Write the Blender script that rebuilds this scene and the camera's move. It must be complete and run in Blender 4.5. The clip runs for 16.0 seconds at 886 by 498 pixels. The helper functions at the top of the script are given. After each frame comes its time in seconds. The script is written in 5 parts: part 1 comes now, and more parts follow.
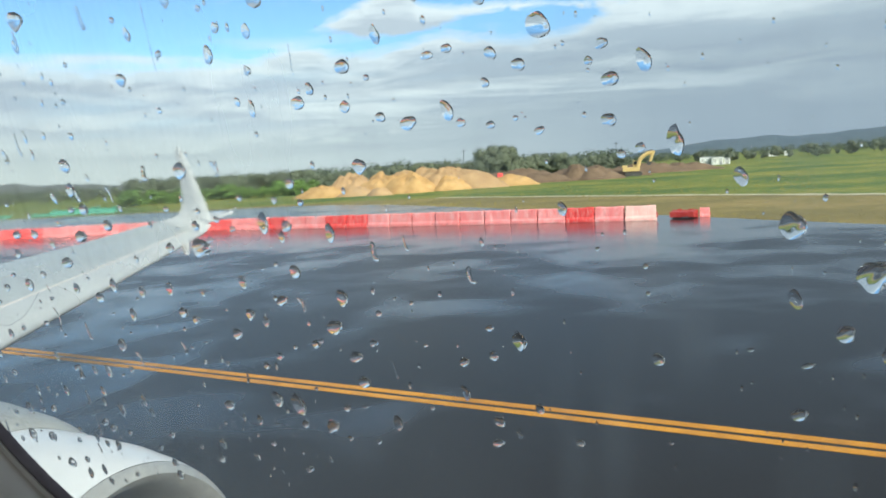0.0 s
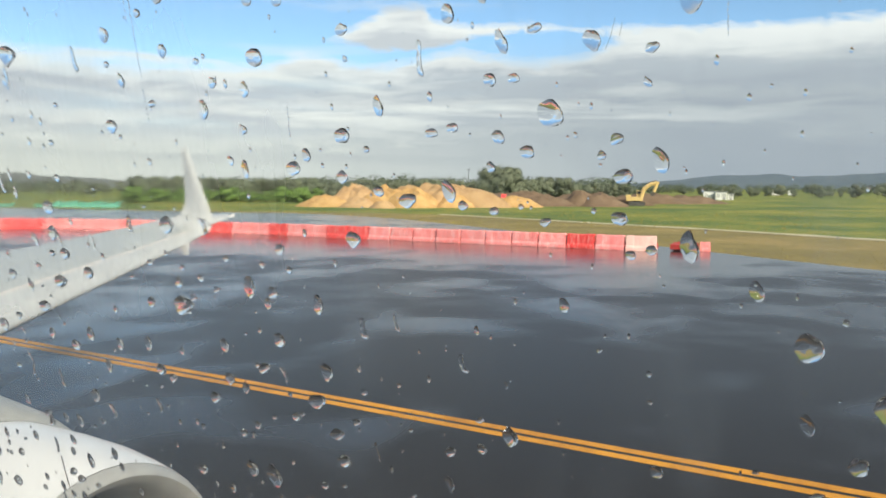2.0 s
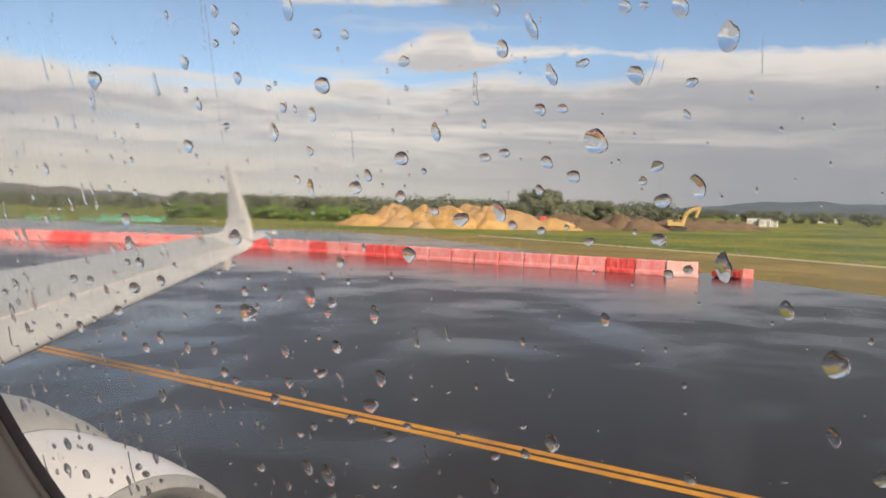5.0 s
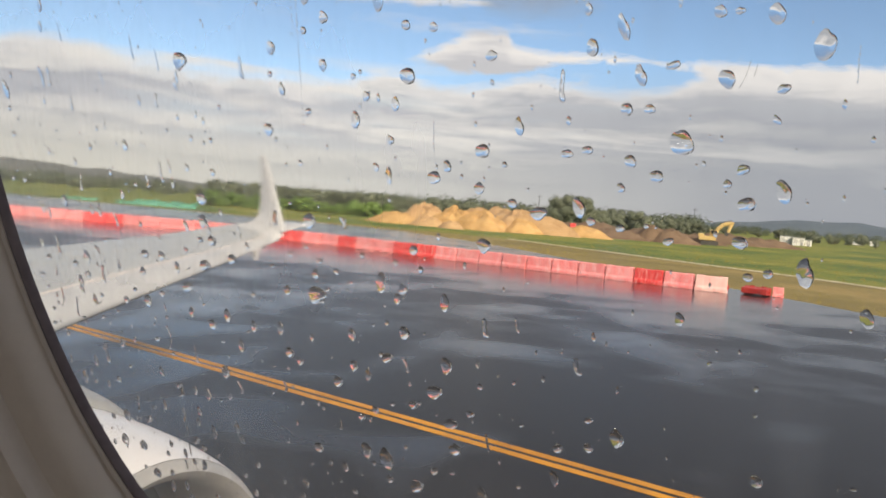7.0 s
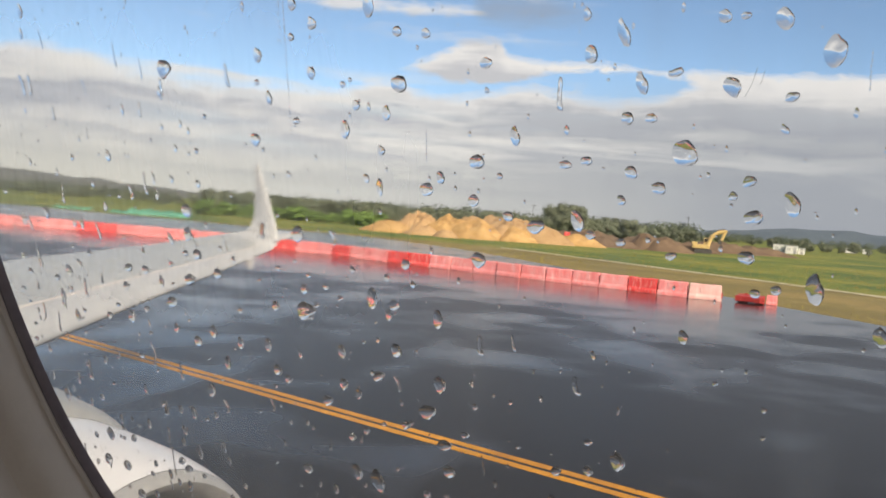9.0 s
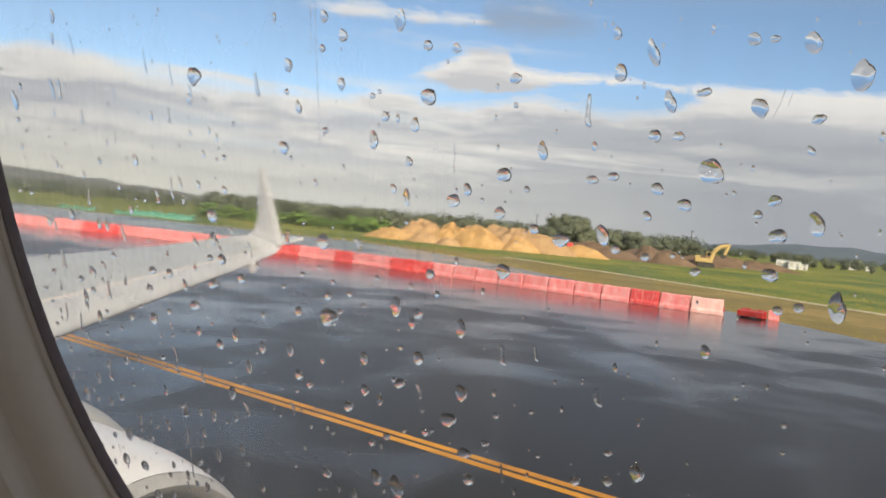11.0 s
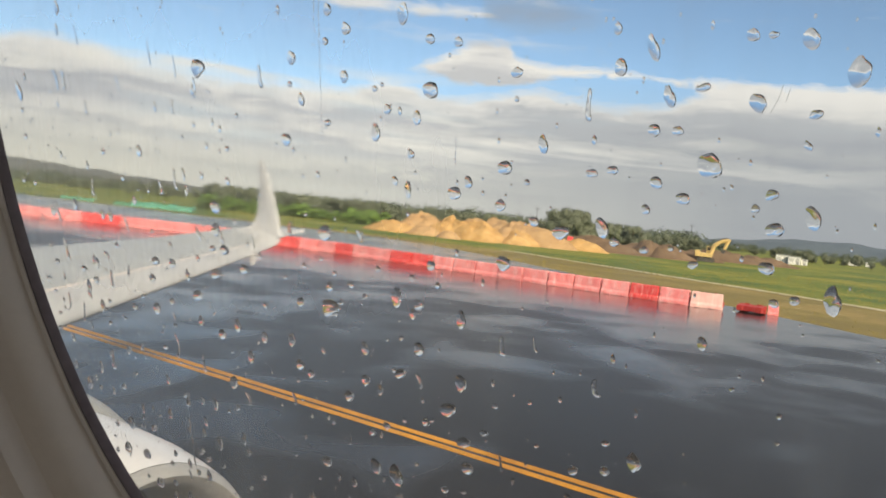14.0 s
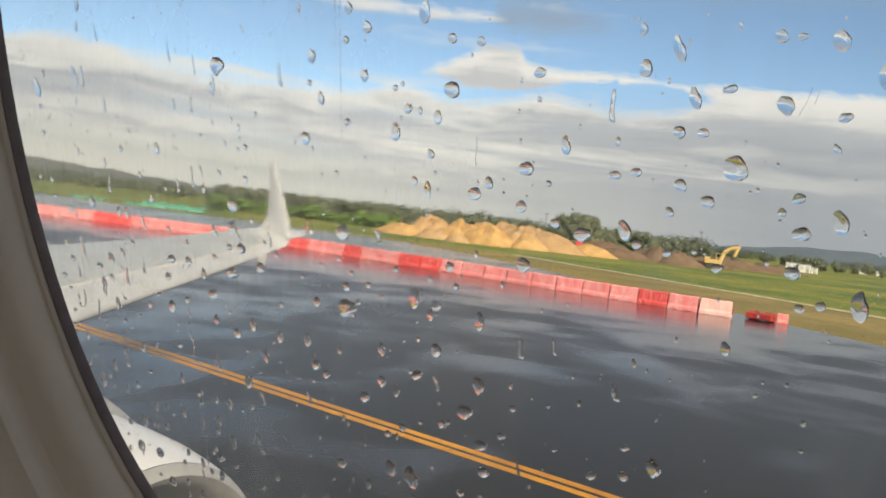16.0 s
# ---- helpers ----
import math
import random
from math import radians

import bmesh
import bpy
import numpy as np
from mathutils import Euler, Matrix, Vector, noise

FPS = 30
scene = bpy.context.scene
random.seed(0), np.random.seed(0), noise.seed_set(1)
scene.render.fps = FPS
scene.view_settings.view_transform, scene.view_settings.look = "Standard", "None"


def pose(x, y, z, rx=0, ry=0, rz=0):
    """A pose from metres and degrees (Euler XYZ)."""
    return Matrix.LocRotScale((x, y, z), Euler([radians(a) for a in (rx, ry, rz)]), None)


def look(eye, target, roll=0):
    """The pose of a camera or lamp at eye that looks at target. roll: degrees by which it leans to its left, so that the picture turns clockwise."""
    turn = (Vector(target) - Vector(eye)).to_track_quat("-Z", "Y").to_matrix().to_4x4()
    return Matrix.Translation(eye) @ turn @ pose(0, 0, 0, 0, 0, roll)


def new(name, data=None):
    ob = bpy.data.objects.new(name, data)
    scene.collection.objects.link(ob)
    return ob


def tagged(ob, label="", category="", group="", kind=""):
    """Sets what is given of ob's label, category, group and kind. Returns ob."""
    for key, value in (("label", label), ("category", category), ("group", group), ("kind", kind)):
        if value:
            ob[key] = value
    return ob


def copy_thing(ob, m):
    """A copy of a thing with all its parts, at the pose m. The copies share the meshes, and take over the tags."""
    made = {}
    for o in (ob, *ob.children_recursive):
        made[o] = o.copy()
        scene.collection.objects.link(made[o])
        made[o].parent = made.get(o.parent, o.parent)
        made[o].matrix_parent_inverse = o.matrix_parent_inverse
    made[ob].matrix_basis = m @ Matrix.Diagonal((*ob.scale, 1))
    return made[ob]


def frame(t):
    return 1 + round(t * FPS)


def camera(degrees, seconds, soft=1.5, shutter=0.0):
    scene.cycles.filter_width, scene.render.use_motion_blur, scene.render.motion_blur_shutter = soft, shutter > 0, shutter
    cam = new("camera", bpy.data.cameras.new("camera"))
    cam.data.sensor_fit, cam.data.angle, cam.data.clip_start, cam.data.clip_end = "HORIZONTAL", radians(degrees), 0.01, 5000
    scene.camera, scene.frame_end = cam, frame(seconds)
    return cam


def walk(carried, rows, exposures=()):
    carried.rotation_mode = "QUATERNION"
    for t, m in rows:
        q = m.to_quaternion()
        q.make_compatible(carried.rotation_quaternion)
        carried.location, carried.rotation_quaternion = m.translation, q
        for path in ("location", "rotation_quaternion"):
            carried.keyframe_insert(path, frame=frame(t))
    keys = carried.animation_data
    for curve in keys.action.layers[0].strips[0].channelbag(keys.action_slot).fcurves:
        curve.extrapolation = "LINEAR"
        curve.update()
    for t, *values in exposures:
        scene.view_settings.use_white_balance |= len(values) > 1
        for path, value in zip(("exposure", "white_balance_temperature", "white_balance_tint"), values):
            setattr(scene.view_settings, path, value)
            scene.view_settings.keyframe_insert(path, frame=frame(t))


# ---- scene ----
cam = camera(55.9, 16.0, soft=1.8)
PATH = [
    (0, (1.927, 0.033, 4.081), (1.039, 1.815, 3.892), -3.6),
    (0.2, (1.931, 0.022, 4.099), (1.074, 1.821, 3.922), -0.4),
    (0.5, (1.925, 0.013, 4.096), (1.069, 1.811, 3.908), 0.2),
    (1, (1.927, 0.031, 4.094), (1.054, 1.818, 3.889), -0.5),
    (1.5, (1.929, 0.039, 4.094), (1.053, 1.829, 3.928), -0.8),
    (2, (1.923, 0.044, 4.095), (1.036, 1.83, 3.946), 0.2),
    (2.5, (1.923, 0.049, 4.095), (1.038, 1.836, 3.937), 0.2),
    (3, (1.923, 0.042, 4.095), (1.01, 1.815, 3.945), 0.8),
    (3.2, (1.925, 0.035, 4.096), (0.997, 1.802, 3.974), 1.1),
    (5.3, (1.927, 0.03, 4.094), (0.945, 1.77, 4.001), 1.7),
    (5.5, (1.923, 0.037, 4.092), (0.933, 1.773, 4.014), 2.3),
    (6, (1.921, 0.035, 4.092), (0.922, 1.762, 3.947), 2.5),
    (6.5, (1.921, 0.028, 4.093), (0.894, 1.741, 3.972), 3.2),
    (7, (1.919, 0.021, 4.092), (0.891, 1.733, 3.99), 4.3),
    (7.5, (1.922, 0.024, 4.092), (0.904, 1.744, 4.008), 3.5),
    (8, (1.919, 0.025, 4.093), (0.901, 1.745, 4.012), 3.9),
    (8.5, (1.917, 0.028, 4.093), (0.898, 1.747, 4.019), 4.0),
    (9, (1.915, 0.028, 4.093), (0.897, 1.747, 4.013), 4.2),
    (9.2, (1.914, 0.027, 4.097), (0.897, 1.746, 3.983), 4.1),
    (11.3, (1.912, 0.022, 4.093), (0.886, 1.738, 4.035), 5.5),
    (11.5, (1.914, 0.024, 4.093), (0.882, 1.736, 4.027), 5.1),
    (12, (1.913, 0.023, 4.093), (0.885, 1.737, 4.035), 5.5),
    (12.5, (1.913, 0.024, 4.093), (0.888, 1.741, 4.024), 5.5),
    (13, (1.912, 0.025, 4.093), (0.89, 1.743, 4.026), 5.5),
    (13.5, (1.914, 0.022, 4.093), (0.891, 1.739, 4.015), 5.3),
    (14, (1.913, 0.02, 4.093), (0.889, 1.737, 4.015), 5.8),
    (14.5, (1.914, 0.024, 4.092), (0.884, 1.737, 4.019), 5.4),
    (15, (1.915, 0.019, 4.092), (0.883, 1.731, 4.016), 5.8),
    (15.5, (1.91, 0.01, 4.092), (0.88, 1.723, 4.015), 7.1),
    (16, (1.91, 0.02, 4.092), (0.868, 1.725, 4.02), 6.5),
]
TONE = [(0, 0.18, 5600, -6), (0.5, 0.20, 5550, -6), (1.5, 0.21, 5850, -5), (2.2, 0.20, 6450, 3), (3.0, 0.19, 6950, 9), (5.5, -0.11, 7040, 12), (7, 0.04, 6810, 10), (9, 0.03, 6700, 9), (16, 0.04, 6930, 5)]
walk(cam, [(t, look(eye, target, roll)) for t, eye, target, roll in PATH], TONE)

# ---- light: sun behind the cabin side, broken stratus with blue above ----
SUN_TO = Vector((0.74, -0.48, 0.48)).normalized()
sun = new("sun", bpy.data.lights.new("sun", "SUN"))
sun.data.energy, sun.data.angle, sun.data.color = 5.0, radians(15.0), (1.0, 0.86, 0.69)
sun.matrix_world = look(tuple(SUN_TO * 50), (0, 0, 0))

# added fill lamp for the lining: daylight from unseen cabin windows, sunny side
opposite = new("opposite_windows_light", bpy.data.lights.new("opposite_windows_light", "AREA"))
opposite.data.shape, opposite.data.size, opposite.data.size_y = "RECTANGLE", 1.8, 0.40
opposite.data.energy, opposite.data.color = 17.0, (1.0, 0.95, 0.87)
opposite.matrix_world = look((3.7, -3.26, 4.05), (3.7, 0.0, 3.9))

world = bpy.data.worlds.new("sky")
scene.world = world
world.use_nodes = True
wn, wl = world.node_tree.nodes, world.node_tree.links
wn.clear()


def wnode(kind, **values):
    n = wn.new(kind)
    for key, value in values.items():
        n.inputs[key.replace("_", " ")].default_value = value
    return n


def wmath(op, a, b, clamp=False):
    n = wn.new("ShaderNodeMath")
    n.operation, n.use_clamp = op, clamp
    for i, v in enumerate((a, b)):
        if isinstance(v, (int, float)):
            n.inputs[i].default_value = v
        else:
            wl.new(v, n.inputs[i])
    return n.outputs[0]


def wmix(fac, a, b):
    n = wn.new("ShaderNodeMix")
    n.data_type = "RGBA"
    for i, v in ((0, fac), (6, a), (7, b)):
        if isinstance(v, tuple):
            n.inputs[i].default_value = v
        else:
            wl.new(v, n.inputs[i])
    return n.outputs[2]


def wramp(fac, stops):
    n = wn.new("ShaderNodeValToRGB")
    e = n.color_ramp.elements
    e[0].position, e[0].color = stops[0][0], (*stops[0][1], 1)
    e[1].position, e[1].color = stops[-1][0], (*stops[-1][1], 1)
    for p, c in stops[1:-1]:
        e.new(p).color = (*c, 1)
    wl.new(fac, n.inputs[0])
    return n.outputs[0]


sky = wn.new("ShaderNodeTexSky")
sky.sky_type, sky.sun_disc = "NISHITA", False
sky.sun_elevation, sky.sun_rotation = math.asin(SUN_TO.z), math.atan2(SUN_TO.x, SUN_TO.y)
sky.altitude, sky.air_density, sky.dust_density, sky.ozone_density = 2500, 1.0, 0.6, 1.5
coord = wn.new("ShaderNodeTexCoord").outputs["Generated"]
split = wn.new("ShaderNodeSeparateXYZ")
wl.new(coord, split.inputs[0])


def wnoise(scale, detail, rough, distort, offset):
    mp = wn.new("ShaderNodeMapping")
    mp.inputs["Scale"].default_value, mp.inputs["Location"].default_value = scale, offset
    wl.new(coord, mp.inputs["Vector"])
    n = wnode("ShaderNodeTexNoise", Scale=1.0, Detail=detail, Roughness=rough, Distortion=distort)
    wl.new(mp.outputs[0], n.inputs["Vector"])
    return n.outputs["Fac"]


height = split.outputs["Z"]
azimuth = wmath("MULTIPLY", wmath("ARCTAN2", wmath("MULTIPLY", split.outputs["X"], -1.0), split.outputs["Y"]), 180 / math.pi)
lift = wmath("MULTIPLY", wmath("ARCSINE", height, 0.0), 180 / math.pi)
big = wnoise((2.2, 2.2, 9.0), 3.0, 0.5, 0.2, (3.1, 0.4, 1.7))
band = wnoise((2.4, 2.4, 34.0), 5.0, 0.55, 0.5, (0.3, 5.2, 0.6))
puff = wnoise((22.0, 22.0, 70.0), 8.0, 0.66, 0.7, (7.7, 2.2, 4.1))
patchy = wnoise((3.4, 3.4, 12.0), 3.0, 0.5, 0.3, (1.7, 8.2, 2.9))
ragged = wmath("ADD", wmath("MULTIPLY", wmath("SUBTRACT", puff, 0.5), 3.6), wmath("MULTIPLY", wmath("SUBTRACT", big, 0.5), 1.6))
WHITE, CREAM, GREY, SLATE = (0.87, 0.845, 0.845, 1), (0.78, 0.75, 0.66, 1), (0.545, 0.555, 0.605, 1), (0.34, 0.365, 0.42, 1)


def edge_curve(points):
    """Elevation of a cloud's edge along the horizon: (azimuth, elevation) in degrees."""
    n = wn.new("ShaderNodeFloatCurve")
    c = n.mapping.curves[0]
    pts = sorted(points)
    c.points[0].location, c.points[1].location = (0.0, pts[0][1] / 20), (1.0, pts[-1][1] / 20)
    for u, v in pts:
        c.points.new(u / 70, v / 20)
    n.mapping.update()
    wl.new(wmath("MULTIPLY", azimuth, 1 / 70, True), n.inputs["Value"])
    return wmath("MULTIPLY", n.outputs["Value"], 20.0)


def deck(under, top, thick, soft, ragging, foot=None, body=GREY, rim=WHITE, amount=1.0):
    """One deck of cloud over what is behind it: bright along the upper edge, greyer towards its base."""
    depth = wmath("ADD", wmath("SUBTRACT", top, lift), wmath("MULTIPLY", ragged, ragging))
    mask = wmath("POWER", wmath("MULTIPLY", depth, 0.6 / soft, True), 0.85)
    if foot is not None:
        rise = wmath("ADD", wmath("SUBTRACT", lift, foot), wmath("MULTIPLY", ragged, ragging * 0.8))
        mask = wmath("MULTIPLY", mask, wmath("MULTIPLY", rise, 1 / soft, True))
    d = wmath("ADD", wmath("MULTIPLY", depth, 1 / thick), wmath("ADD", wmath("MULTIPLY", wmath("SUBTRACT", band, 0.5), 2.6), wmath("MULTIPLY", wmath("SUBTRACT", puff, 0.5), 0.7)))
    shade = wramp(d, [(0.12, (0, 0, 0)), (0.45, (0.42, 0.42, 0.42)), (0.80, (1, 1, 1))])
    return wmix(wmath("MULTIPLY", mask, amount), under, wmix(shade, rim, body))


clear = wn.new("ShaderNodeMix")
clear.data_type, clear.blend_type = "RGBA", "MULTIPLY"
clear.inputs[0].default_value, clear.inputs[7].default_value = 1.0, (0.138, 0.141, 0.142, 1)
pale = wn.new("ShaderNodeHueSaturation")
pale.inputs["Saturation"].default_value = 0.99
wl.new(sky.outputs[0], pale.inputs["Color"])
wl.new(pale.outputs[0], clear.inputs[6])
view = clear.outputs[2]
# high broken cloud above the clear strip
upper = wmath("MULTIPLY", wmath("SUBTRACT", lift, 15.0), 0.13, True)
upper = wmath("MULTIPLY", upper, wmath("ADD", wmath("MULTIPLY", patchy, 0.8), 0.55, True))
view = wmix(upper, view, (0.49, 0.49, 0.515, 1))
# thin streaks at the top of the clear strip, and faint wisps in it
view = deck(view, edge_curve([(27, 12.5), (30, 14.2), (34, 14.2), (39, 14.3), (42, 13.9), (44, 12.5)]), 1.6, 0.45, 0.5, edge_curve([(27, 14.0), (30, 13.4), (36, 13.0), (42, 13.0), (44, 14.0)]), GREY, WHITE, 0.85)
view = deck(view, edge_curve([(20, 12.5), (22, 14.6), (26, 15.6), (29.5, 15.4), (30.5, 12.5)]), 1.0, 1.4, 0.5, edge_curve([(20, 14.0), (23, 13.0), (29, 12.8), (30.5, 14.0)]), SLATE, GREY, 0.75)
wisp = wmath("MULTIPLY", wmath("SUBTRACT", wmath("ADD", band, wmath("MULTIPLY", puff, 0.5)), 0.86), 3.5, True)
view = wmix(wmath("MULTIPLY", wisp, 0.5), view, WHITE)
# the heaped cloud that trails off into a thin layer, with blue under it
view = deck(view, edge_curve([(6.6, 10.5), (14, 10.6), (17.5, 10.5), (21.3, 10.9), (25, 10.9), (27, 11.2), (28, 12.0), (29.7, 12.0), (31.6, 11.1), (32.7, 10.5), (34.6, 9.7), (36.5, 9.0)]), 2.6, 0.35, 0.45,
            edge_curve([(6.6, 8.5), (13.5, 9.0), (16, 9.9), (20, 10.2), (23, 10.1), (25, 9.8), (27, 9.2), (30.7, 9.0), (32.6, 9.5), (36.5, 9.4)]), (0.60, 0.60, 0.645, 1))
# the long banks below it
view = deck(view, edge_curve([(6.6, 10.0), (13.9, 10.0), (17.4, 8.9), (21.1, 8.7), (24.9, 9.2), (32.5, 8.3), (34.5, 8.8), (36, 8.9), (38.3, 8.1), (44.2, 7.9), (49.2, 7.8), (52.7, 8.3), (55.3, 8.9), (57.5, 9.0), (61.9, 8.0)]), 2.2, 0.45, 0.45)
view = deck(view, edge_curve([(6.3, 6.4), (11.2, 7.0), (14.7, 7.0), (19, 6.1), (26.6, 6.2), (38.1, 5.8), (43.3, 5.4), (49.1, 5.0), (55.8, 5.5), (61.7, 4.4)]), 1.3, 0.6, 0.55, None, GREY, (0.86, 0.83, 0.81, 1), 1.0)
view = deck(view, edge_curve([(6.1, 4.3), (15.3, 4.8), (26.4, 4.1), (34.1, 3.8), (43.2, 3.4), (52.4, 3.4), (61.7, 2.8)]), 1.3, 0.7, 0.6, None, (0.52, 0.53, 0.57, 1), (0.80, 0.78, 0.75, 1), 0.95)
# pale gaps and darker streaks along the banks
streak = wnoise((2.6, 2.6, 36.0), 4.0, 0.55, 0.6, (5.5, 1.3, 8.8))
low = wmath("MULTIPLY", wmath("SUBTRACT", 8.2, lift), 0.8, True)
gap = wmath("MULTIPLY", wmath("MULTIPLY", wmath("SUBTRACT", streak, 0.54), 7.0, True), wmath("MULTIPLY", wmath("SUBTRACT", patchy, 0.40), 5.0, True))
view = wmix(wmath("MULTIPLY", wmath("MULTIPLY", gap, low), 0.75), view, (0.60, 0.68, 0.76, 1))
dark = wmath("MULTIPLY", wmath("MULTIPLY", wmath("SUBTRACT", 0.47, streak), 6.0, True), low)
view = wmix(wmath("MULTIPLY", dark, 0.80), view, (0.40, 0.42, 0.485, 1))
# the sky dulls towards the nose and pales with mist low down
dull = wmath("MULTIPLY", wmath("SUBTRACT", 36.0, azimuth), 0.042, True)
dull = wmath("MULTIPLY", dull, wmath("MULTIPLY", wmath("SUBTRACT", 10.2, lift), 0.22, True))
view = wmix(wmath("MULTIPLY", dull, 0.78), view, SLATE)
# sunlit rims that break through the dull banks
lit = wnoise((3.4, 3.4, 30.0), 4.5, 0.55, 0.7, (9.1, 3.7, 2.2))
lit = wmath("MULTIPLY", wmath("SUBTRACT", lit, 0.49), 7.0, True)
lit = wmath("MULTIPLY", lit, wmath("MULTIPLY", wmath("MULTIPLY", wmath("SUBTRACT", 9.4, lift), 0.9, True), wmath("MULTIPLY", wmath("SUBTRACT", lift, 2.2), 0.6, True)))
lit = wmath("MULTIPLY", lit, wmath("ADD", 0.16, wmath("MULTIPLY", azimuth, 0.024), True))
view = wmix(wmath("MULTIPLY", lit, 0.86), view, (0.88, 0.855, 0.83, 1))
haze = wmath("MULTIPLY", wmath("SUBTRACT", 5.2, lift), 0.24, True)
haze = wmath("MULTIPLY", haze, wmath("MULTIPLY", wmath("SUBTRACT", azimuth, 9.0), 0.021, True), True)
final = wmix(wmath("MULTIPLY", haze, 0.80), view, CREAM)
back = wnode("ShaderNodeBackground", Strength=1.0)
wl.new(final, back.inputs["Color"])
wout = wn.new("ShaderNodeOutputWorld")
wl.new(back.outputs[0], wout.inputs[0])


# ---- materials ----
def surface(name, c1, c2, scale=2.0, rough=0.6, metal=0.0, bump=0.15, fine=8.0, stretch=(1, 1, 1), c3=None, rough2=None, spec=0.5, random_tint=0.0, drift=0.0, span=(0.52, 0.92)):
    """Two colours blended by coarse and fine noise, with a bump of the fine one."""
    m = bpy.data.materials.new(name)
    m.use_nodes = True
    n, l = m.node_tree.nodes, m.node_tree.links
    b = n["Principled BSDF"]
    tc, mp = n.new("ShaderNodeTexCoord"), n.new("ShaderNodeMapping")
    mp.inputs["Scale"].default_value = stretch
    l.new(tc.outputs["Object"], mp.inputs["Vector"])
    if drift:                            # alike pieces are not stained alike
        own, far = n.new("ShaderNodeObjectInfo"), n.new("ShaderNodeMath")
        far.operation = "MULTIPLY"
        far.inputs[1].default_value = drift
        l.new(own.outputs["Random"], far.inputs[0])
        l.new(far.outputs[0], mp.inputs["Location"])
    coarse, small = n.new("ShaderNodeTexNoise"), n.new("ShaderNodeTexNoise")
    for node, s, d in ((coarse, scale, 4), (small, scale * fine, 5)):
        node.inputs["Scale"].default_value, node.inputs["Detail"].default_value = s, d
        node.inputs["Roughness"].default_value = 0.6
        l.new(mp.outputs[0], node.inputs["Vector"])
    add = n.new("ShaderNodeMath")
    add.operation = "MULTIPLY_ADD"
    l.new(small.outputs["Fac"], add.inputs[0])
    add.inputs[1].default_value = 0.45
    l.new(coarse.outputs["Fac"], add.inputs[2])
    ramp = n.new("ShaderNodeValToRGB")
    e = ramp.color_ramp.elements
    e[0].position, e[0].color = span[0], (*c1, 1)
    e[1].position, e[1].color = span[1], (*c2, 1)
    if c3:
        e.new((span[0] + span[1]) / 2 + 0.01).color = (*c3, 1)
    l.new(add.outputs[0], ramp.inputs[0])
    colour = ramp.outputs[0]
    if random_tint:
        info, hsv = n.new("ShaderNodeObjectInfo"), n.new("ShaderNodeHueSaturation")
        rng = n.new("ShaderNodeMapRange")
        rng.inputs["To Min"].default_value, rng.inputs["To Max"].default_value = 1 - random_tint, 1 + random_tint
        l.new(info.outputs["Random"], rng.inputs["Value"])
        l.new(rng.outputs[0], hsv.inputs["Value"])
        l.new(colour, hsv.inputs["Color"])
        colour = hsv.outputs[0]
    l.new(colour, b.inputs["Base Color"])
    b.inputs["Metallic"].default_value, b.inputs["Specular IOR Level"].default_value = metal, spec
    if rough2 is None:
        b.inputs["Roughness"].default_value = rough
    else:
        rr = n.new("ShaderNodeMapRange")
        rr.inputs["From Min"].default_value, rr.inputs["From Max"].default_value = 0.4, 0.62
        rr.inputs["To Min"].default_value, rr.inputs["To Max"].default_value = rough, rough2
        l.new(coarse.outputs["Fac"], rr.inputs["Value"])
        l.new(rr.outputs[0], b.inputs["Roughness"])
    if bump:
        bp = n.new("ShaderNodeBump")
        bp.inputs["Strength"].default_value, bp.inputs["Distance"].default_value = bump, 0.02
        l.new(small.outputs["Fac"], bp.inputs["Height"])
        l.new(bp.outputs[0], b.inputs["Normal"])
    return m


